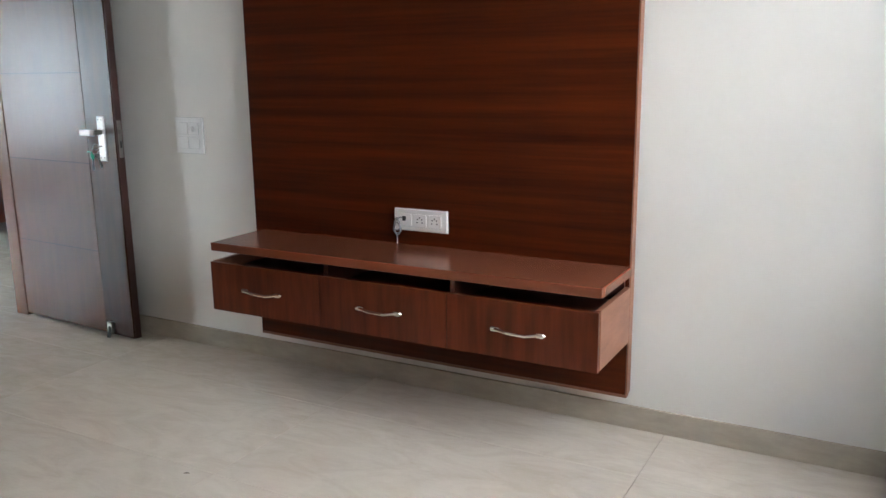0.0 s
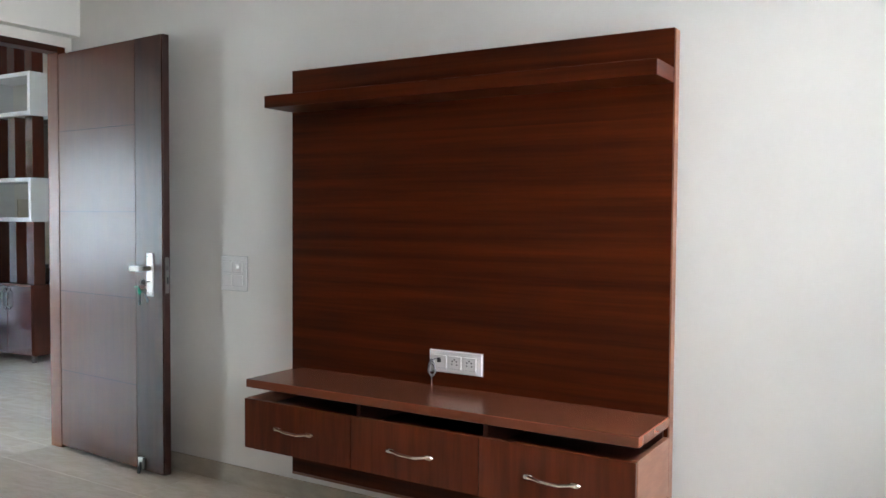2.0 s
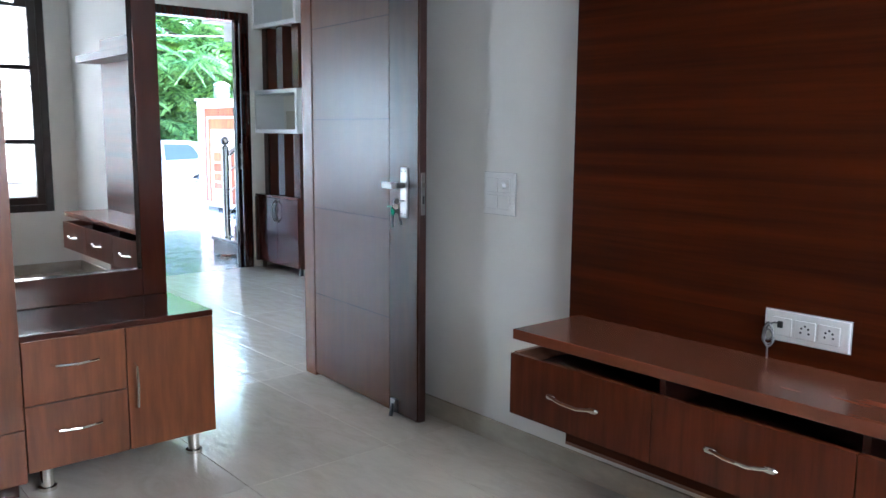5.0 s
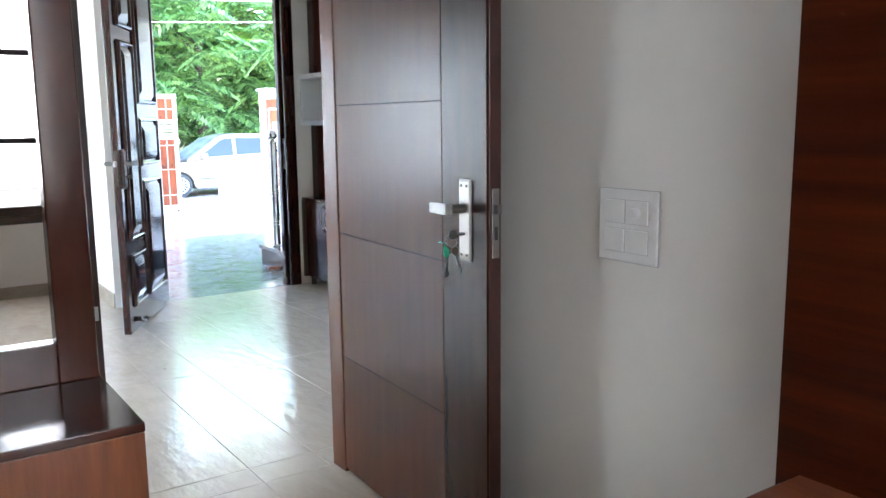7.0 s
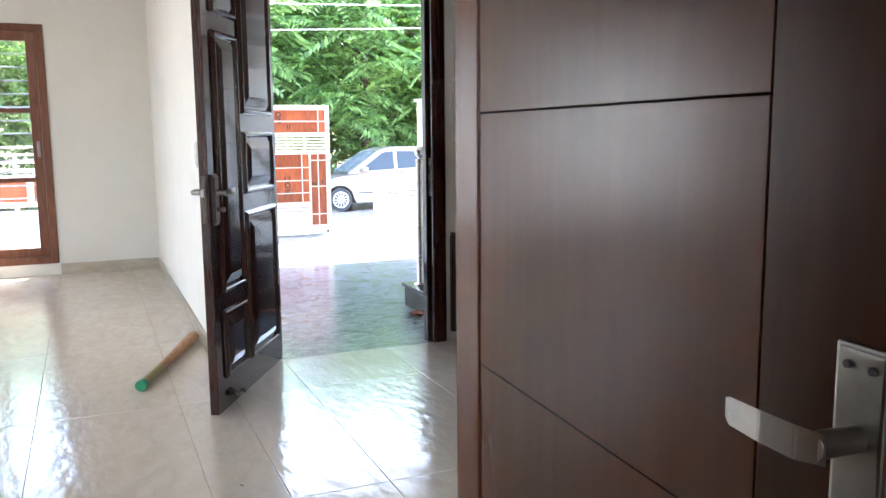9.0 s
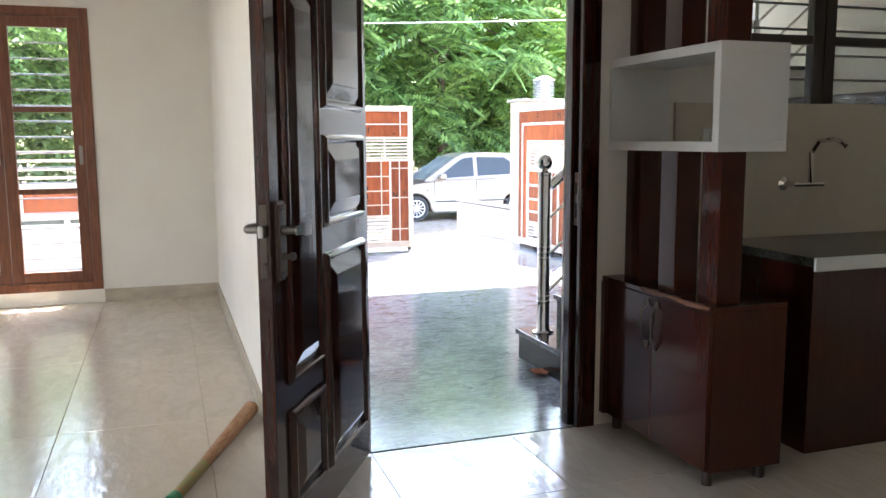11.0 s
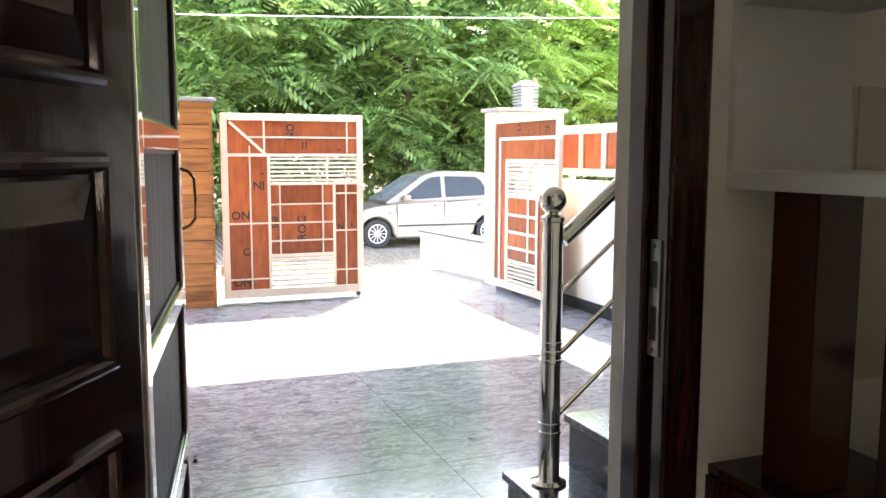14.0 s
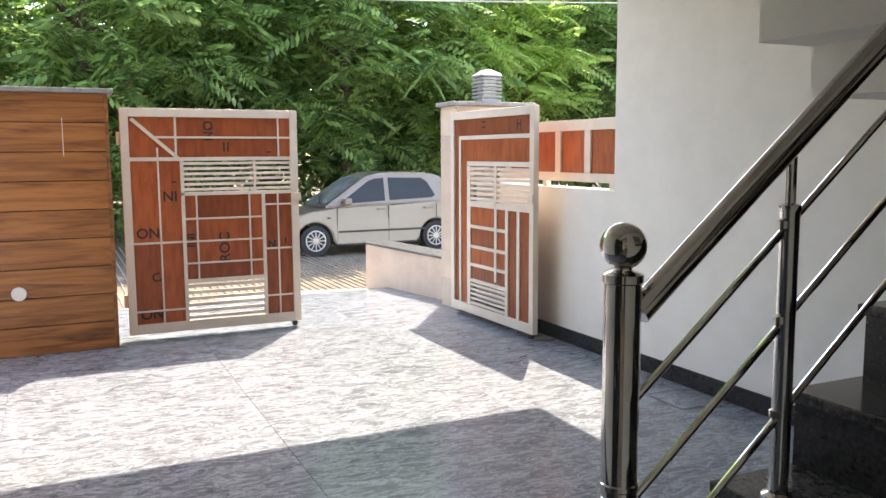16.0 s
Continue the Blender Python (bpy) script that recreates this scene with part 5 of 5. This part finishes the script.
for s in (-1, 1):
    side_sheet("side_window", [(-0.66, 0.935), (-0.58, 0.92), (0.20, 0.955), (0.20, 1.37), (0.02, 1.36), (-0.10, 1.32)], CARGLASS, s)
    side_sheet("side_window", [(0.29, 0.96), (1.15, 0.99), (1.22, 1.03), (1.08, 1.28), (0.96, 1.36), (0.29, 1.375)], CARGLASS, s)
    part("side_moulding", box(-0.72, 1.0, s * 0.715, s * 0.735, 0.40, 0.435, 0.003), DARK, car)
    # Black strip put along the sill for the shadow under the body.
    part("sill_shade", box(-0.74, 0.8, s * 0.69, s * 0.722, 0.17, 0.20, 0.003), DARK, car)
    for x in (0.10, 1.05):
        part("door_handle", box(x - 0.07, x + 0.07, s * 0.70, s * 0.732, 0.79, 0.825, 0.006), CARPAINT, car)
    for x, z0, z1 in ((-0.74, 0.22, 0.86), (0.25, 0.2, 0.88), (1.22, 0.62, 0.90)):
        part("door_seam", box(x - 0.004, x + 0.004, s * 0.70, s * 0.7225, z0, z1), DARK, car)
    part("wing_mirror", box(-0.64, -0.50, s * 0.70, s * 0.86, 0.90, 1.02, 0.03), CARPAINT, car)
    part("headlamp", box(-1.73, -1.45, s * 0.42, s * 0.665, 0.56, 0.70, 0.03), LAMPGLASS, car)
    part("tail_lamp", box(1.62, 1.735, s * 0.50, s * 0.665, 0.62, 0.86, 0.02), REDLENS, car)
    part("indicator", box(-0.92, -0.87, s * 0.70, s * 0.723, 0.66, 0.685, 0.003), DARK, car)
    for x in (-1.15, 1.21):
        w = part("wheel", tube((x, s * 0.56, 0.27), (x, s * 0.715, 0.27), 0.27, seg=32), RUBBER, car, "black tyre")
        bmr = tube((x, s * 0.70, 0.27), (x, s * 0.719, 0.27), 0.185, seg=32)
        part("rim", bmr, DARK, w)
        part("rim_ring", sweep([(x + 0.178 * math.cos(a), s * 0.722, 0.27 + 0.178 * math.sin(a)) for a in np.linspace(0, 2 * math.pi, 33)], 0.012, 6), ALLOY, w, smooth=True)
        part("hub", tube((x, s * 0.70, 0.27), (x, s * 0.732, 0.27), 0.05, seg=20), ALLOY, w)
        for k in range(12):
            a = k * math.pi / 6
            part("spoke", tube((x + 0.04 * math.cos(a), s * 0.724, 0.27 + 0.04 * math.sin(a)), (x + 0.175 * math.cos(a), s * 0.724, 0.27 + 0.175 * math.sin(a)), 0.011, 0.009, 6), ALLOY, w)
bm = bmesh.new()
o = [(-0.93, 0.885), (-0.20, 1.37)]
vs = [bm.verts.new(p) for p in ((o[0][0] - 0.03, -0.60, o[0][1] + 0.01), (o[0][0] - 0.03, 0.60, o[0][1] + 0.01), (o[1][0] - 0.03, 0.52, o[1][1] + 0.005), (o[1][0] - 0.03, -0.52, o[1][1] + 0.005))]
f0 = bm.faces.new(vs)
bmesh.ops.solidify(bm, geom=[f0], thickness=0.012)
part("windscreen", bm, WINDSCREEN, car)
part("front_bumper", box(-1.80, -1.60, -0.66, 0.66, 0.24, 0.46, 0.05), CARPAINT, car, smooth=True)
part("rear_bumper", box(1.62, 1.80, -0.66, 0.66, 0.26, 0.48, 0.05), CARPAINT, car, smooth=True)
part("wiper", tube((-0.95, -0.3, 0.93), (-0.80, 0.2, 1.04), 0.008, seg=6), DARK, car)

# ---- trees, shrubs, cables ----
rng = np.random.default_rng(7)


def frond_set(count, length, centers, droop, leaflets=10):
    """Pinnate fronds: pairs of pointed leaflets along drooping stalks that start at the centres."""
    base = centers[rng.integers(0, len(centers), count)] + rng.normal(0, 0.07, (count, 3))
    az = rng.uniform(0, 2 * math.pi, count)
    up = rng.uniform(-0.35, 0.55, count)
    ln = length * rng.uniform(0.65, 1.2, count)
    d = np.stack([np.cos(az) * np.cos(up), np.sin(az) * np.cos(up), np.sin(up)], 1)
    side = np.stack([-np.sin(az), np.cos(az), np.zeros(count)], 1)
    roll = rng.normal(0, 0.5, count)
    nrm = np.cross(side, d)
    side = side * np.cos(roll)[:, None] + nrm * np.sin(roll)[:, None]
    verts = []
    for k in range(leaflets):
        s = (k + 1.2) / (leaflets + 0.8)
        p = base + d * (ln * s)[:, None]
        p[:, 2] -= droop * ln * s * s
        w = 0.25 * ln * (1 - 0.55 * abs(s - 0.40) * 1.7)
        for sg in (-1, 1):
            tip = p + side * (sg * w)[:, None] + d * (0.42 * w)[:, None]
            tip[:, 2] -= 0.34 * w
            midp = (p + tip) / 2
            half = d * (0.046 * ln)[:, None]
            verts += [p, midp + half, tip, midp - half]
    return np.stack(verts, 1).reshape(-1, 3)


def quads(name, verts, material):
    n = len(verts) // 4
    me = bpy.data.meshes.new(name)
    me.vertices.add(len(verts))
    me.vertices.foreach_set("co", verts.astype(np.float32).ravel())
    me.loops.add(n * 4)
    me.loops.foreach_set("vertex_index", np.arange(n * 4, dtype=np.int32))
    me.polygons.add(n)
    me.polygons.foreach_set("loop_start", np.arange(0, n * 4, 4, dtype=np.int32))
    me.polygons.foreach_set("loop_total", np.full(n, 4, dtype=np.int32))
    me.update()
    me.validate()
    me.materials.append(material)
    return me


def tree(at0, height, radius, fronds, label, light=False, size=0.62):
    t = thing("tree", at0, label, "tree", "street trees", turn=float(rng.uniform(0, 360)))
    trunk = bmesh.new()
    bm_tube(trunk, (0, 0, -0.1), (0.12, 0.05, height * 0.32), 0.17, 0.12, 12)
    bm_tube(trunk, (0.12, 0.05, height * 0.31), (-0.05, 0.1, height * 0.8), 0.12, 0.05, 10)
    tips = []
    for i in range(16):
        a = i * 2.4 + rng.uniform(-0.3, 0.3)
        z0 = height * rng.uniform(0.22, 0.72)
        r = radius * rng.uniform(0.45, 0.95)
        z1 = z0 + rng.uniform(-0.6, 1.6)
        p0, p1 = Vector((0.08, 0.05, z0)), Vector((r * math.cos(a), r * math.sin(a), z1))
        m = p0.lerp(p1, 0.5) + Vector((0, 0, 0.3))
        bm_tube(trunk, p0, m, 0.06, 0.04, 7)
        bm_tube(trunk, m, p1, 0.04, 0.015, 6)
        tips += [tuple(p1), tuple(m)]
    tips = np.array(tips)
    pts = []
    while len(pts) < 270:
        v = rng.normal(0, 1, 3)
        v /= np.linalg.norm(v)
        q = v * (rng.uniform(0.35, 1.0) ** 0.5) * np.array([radius, radius, height * 0.44]) + np.array([0, 0, height * 0.56])
        near = np.min(np.linalg.norm(tips - q, axis=1))
        if near < 1.5 or rng.uniform() < 0.45:
            pts.append(q)
    part("trunk", trunk, BARK, t, "grey-brown trunk with limbs")
    crown = new("crown", quads("crown", frond_set(fronds, size, np.array(pts), 0.42), LEAF_LIGHT if light else LEAF))
    crown.parent = t
    return t


GREEN_TREE = "broad street tree with long pinnate green leaves"
t1 = tree((-24.9, 4.0, RZ - 0.03), 9.2, 3.1, 2500, GREEN_TREE, size=1.02)
t2 = tree((-25.6, 9.6, RZ - 0.03), 8.8, 3.3, 2600, GREEN_TREE, size=1.08)
t3 = tree((-26.4, 13.2, RZ - 0.03), 8.2, 2.9, 1900, "street tree with pale yellow-green sunlit-toned leaves", True, size=0.92)
for i, (src, x, y, s) in enumerate(((t1, -26.0, -2.5, 40), (t3, -28.0, 6.5, 130), (t1, -27.2, 17.0, 200), (t2, -25.4, -7.5, 300), (t3, -30.5, 2.0, 80), (t3, -31.0, 11.0, 250), (t2, -31.0, 20.0, 20),
                                    (t1, -31.0, -5.5, 150), (t2, -28.5, 24.0, 200), (t3, -35.0, 6.5, 10), (t3, -35.0, 16.0, 100), (t3, -35.0, -1.5, 230))):
    copy_thing(src, pose(x, y, RZ - 0.03, 0, 0, s))

n = 62000
c = np.stack([rng.uniform(-29.5, -25.2, n), rng.uniform(-12, 30, n), rng.uniform(-0.72, 1, n)], 1)
top = 2.5 + 0.8 * np.sin(c[:, 1] * 1.3) * np.cos(c[:, 0] * 2.1) + 0.5 * np.sin(c[:, 1] * 3.7)
c[:, 2] = -0.7 + (top + 1.4) * rng.uniform(0, 1, n) ** 0.8
a = rng.normal(0, 1, (n, 3))
a /= np.linalg.norm(a, axis=1)[:, None]
b = np.cross(a, rng.normal(0, 1, (n, 3)))
b /= np.linalg.norm(b, axis=1)[:, None]
sz = rng.uniform(0.07, 0.18, n)[:, None]
vv = np.stack([c - a * sz, c + b * sz * 0.4, c + a * sz, c - b * sz * 0.4], 1).reshape(-1, 3)
hedge = new("shrubs", quads("shrubs", vv, LEAF_DARK))
tagged(hedge, "dense dark green shrubs under the street trees", "shrubs", kind="stuff")

CABLES = ((2.836, 0.059), (3.20, 0.045), (3.58, 0.045))


def cable_at(y, z0, slope):
    return (-15.25 - 0.05 * (y - 6), y, z0 + slope * (y - 6) + 0.002 * (y - 6) ** 2)


for z0, slope in CABLES:
    single("overhead_cable", sweep([cable_at(y, z0, slope) for y in np.linspace(-22, 38, 40)], 0.008, 6), WIRE, "thin pale overhead power cable", "cable", "overhead cables", smooth=True)
for y in (-22, 38):
    x, _, top = cable_at(y, *CABLES[-1])
    pole = thing("utility_pole", (x - 0.2, y, RZ - 0.1), "grey concrete utility pole with steel crossarms", "pole", "utility poles")
    part("shaft", tube((0, 0, 0), (0, 0, top - RZ + 0.5), 0.13, 0.10, 14), CAPSTONE, pole)
    for z0, slope in CABLES:
        z = cable_at(y, z0, slope)[2] - RZ + 0.1
        part("crossarm", box(-0.3, 0.3, -0.03, 0.03, z - 0.07, z - 0.01), BRUSHED, pole)
cover = thing("inspection_cover", (-10.41, 6.31, PZ), "square grey marble inspection cover let into the porch floor", "cover")
part("slab", box(-0.15, 0.15, -0.125, 0.125, 0.0015, 0.006, 0.001), PORCH, cover)
for a, b, c, d in ((-0.158, 0.158, -0.133, -0.1255), (-0.158, 0.158, 0.1255, 0.133), (-0.158, -0.1505, -0.1255, 0.1255), (0.1505, 0.158, -0.1255, 0.1255)):
    part("rim", box(a, b, c, d, 0.0008, 0.004), CAPSTONE, cover)
scrap = thing("paper_scrap", (-8.16, 4.13, PZ + 0.001), "crumpled orange paper scrap beside the lowest step", "litter")
bm = bmesh.new()
g = [[bm.verts.new((0.02 * i, 0.02 * j, 0.004 + 0.016 * abs(math.sin(i * 1.7 + j * 2.3)))) for j in range(6)] for i in range(6)]
for i in range(5):
    for j in range(5):
        bm.faces.new((g[i][j], g[i + 1][j], g[i + 1][j + 1], g[i][j + 1]))
bmesh.ops.solidify(bm, geom=bm.faces[:], thickness=0.001)
part("sheet", bm, mat("orange_paper", (0.62, 0.24, 0.13), 0.8, scale=9), scrap)
for x, y, s in ((-8.02, 3.72, 0.9), (-8.9, 3.35, 0.6), (-9.3, 4.4, 0.7), (-8.5, 3.2, 0.5), (-5.6, 2.5, 0.5), (-5.2, 2.2, 0.45), (-1.6, 1.6, 0.6), (-1.9, 1.75, 0.5)):
    z = PZ if x < EO else 0.0
    single("dry_leaf_bit", prism([(x, y), (x + 0.02 * s, y + 0.006 * s), (x + 0.035 * s, y + 0.02 * s), (x + 0.012 * s, y + 0.016 * s)], "z", z + 0.0005, z + 0.004 * s), BARK,
           "tiny dry leaf fragment on the floor", "debris", "floor debris")
setting("wall_neighbour", box(1.7, 1.9, -4, 7, -0.7, 4.5), BRICKPAINT, "pinkish brick wall of the neighbouring house", "wall")

# ---- floor pieces ----
tiles(floor, TILE, FRONT, LX, -3.0, LY, 1.2, 0.602, 0.0, 0.012, ox=-0.61, oy=-0.012)
tiles(floor, TILE, EX, LX, LY, 6.6, 1.2, 0.602, 0.0, 0.012, ox=-0.61, oy=-0.012)
tiles(floor, TILE, LX, 0.3, -3.0, TV_Y, 1.2, 0.602, 0.0, 0.012, ox=-0.61, oy=-0.012)
tiles(porch, PORCH, -14.6, FRONT - 0.2, -3.2, 6.5, 0.6, 1.2, PZ, 0.012, ox=-8.46, oy=3.0)
tiles(porch, PORCH, FRONT - 0.2, EO, LY + 0.23, 6.5, 0.6, 1.2, PZ, 0.012, ox=-8.46, oy=3.0)
pv = box(-0.098, 0.098, -0.0485, 0.0485, -0.04, 0, 0.006)
pave = finish(pv, "paver", PAVER)
bm = bmesh.new()
count = 0
for i in range(49):
    for j in range(88):
        x = -24.4 + i * 0.2 + (j % 2) * 0.1
        y = 2.0 + j * 0.1
        if count < 300 and x < -14.72 and -17.2 < x < -14.8 and 4.9 < y < 6.3:
            ob = new("paver", pave)
            ob.parent = road
            ob.location = (x, y, street_z(x) + rng.uniform(-0.003, 0.003))
            count += 1
        elif x < -14.70:
            dz = rng.uniform(-0.004, 0.004)
            p = [bm.verts.new(q) for q in ((x - 0.098, y - 0.0485, street_z(x - 0.098) - 0.04), (x + 0.098, y - 0.0485, street_z(x - 0.098) - 0.04), (x + 0.098, y + 0.0485, -0.705), (x - 0.098, y + 0.0485, -0.705))]
            q = [bm.verts.new((v.co.x, v.co.y, v.co.z + 0.038 + dz)) for v in p]
            bm.faces.new(q)
            for k in range(4):
                bm.faces.new((p[k], p[(k + 1) % 4], q[(k + 1) % 4], q[k]))
rest = part("pavers", bm, PAVER, road)
rest["kind"] = "stuff"
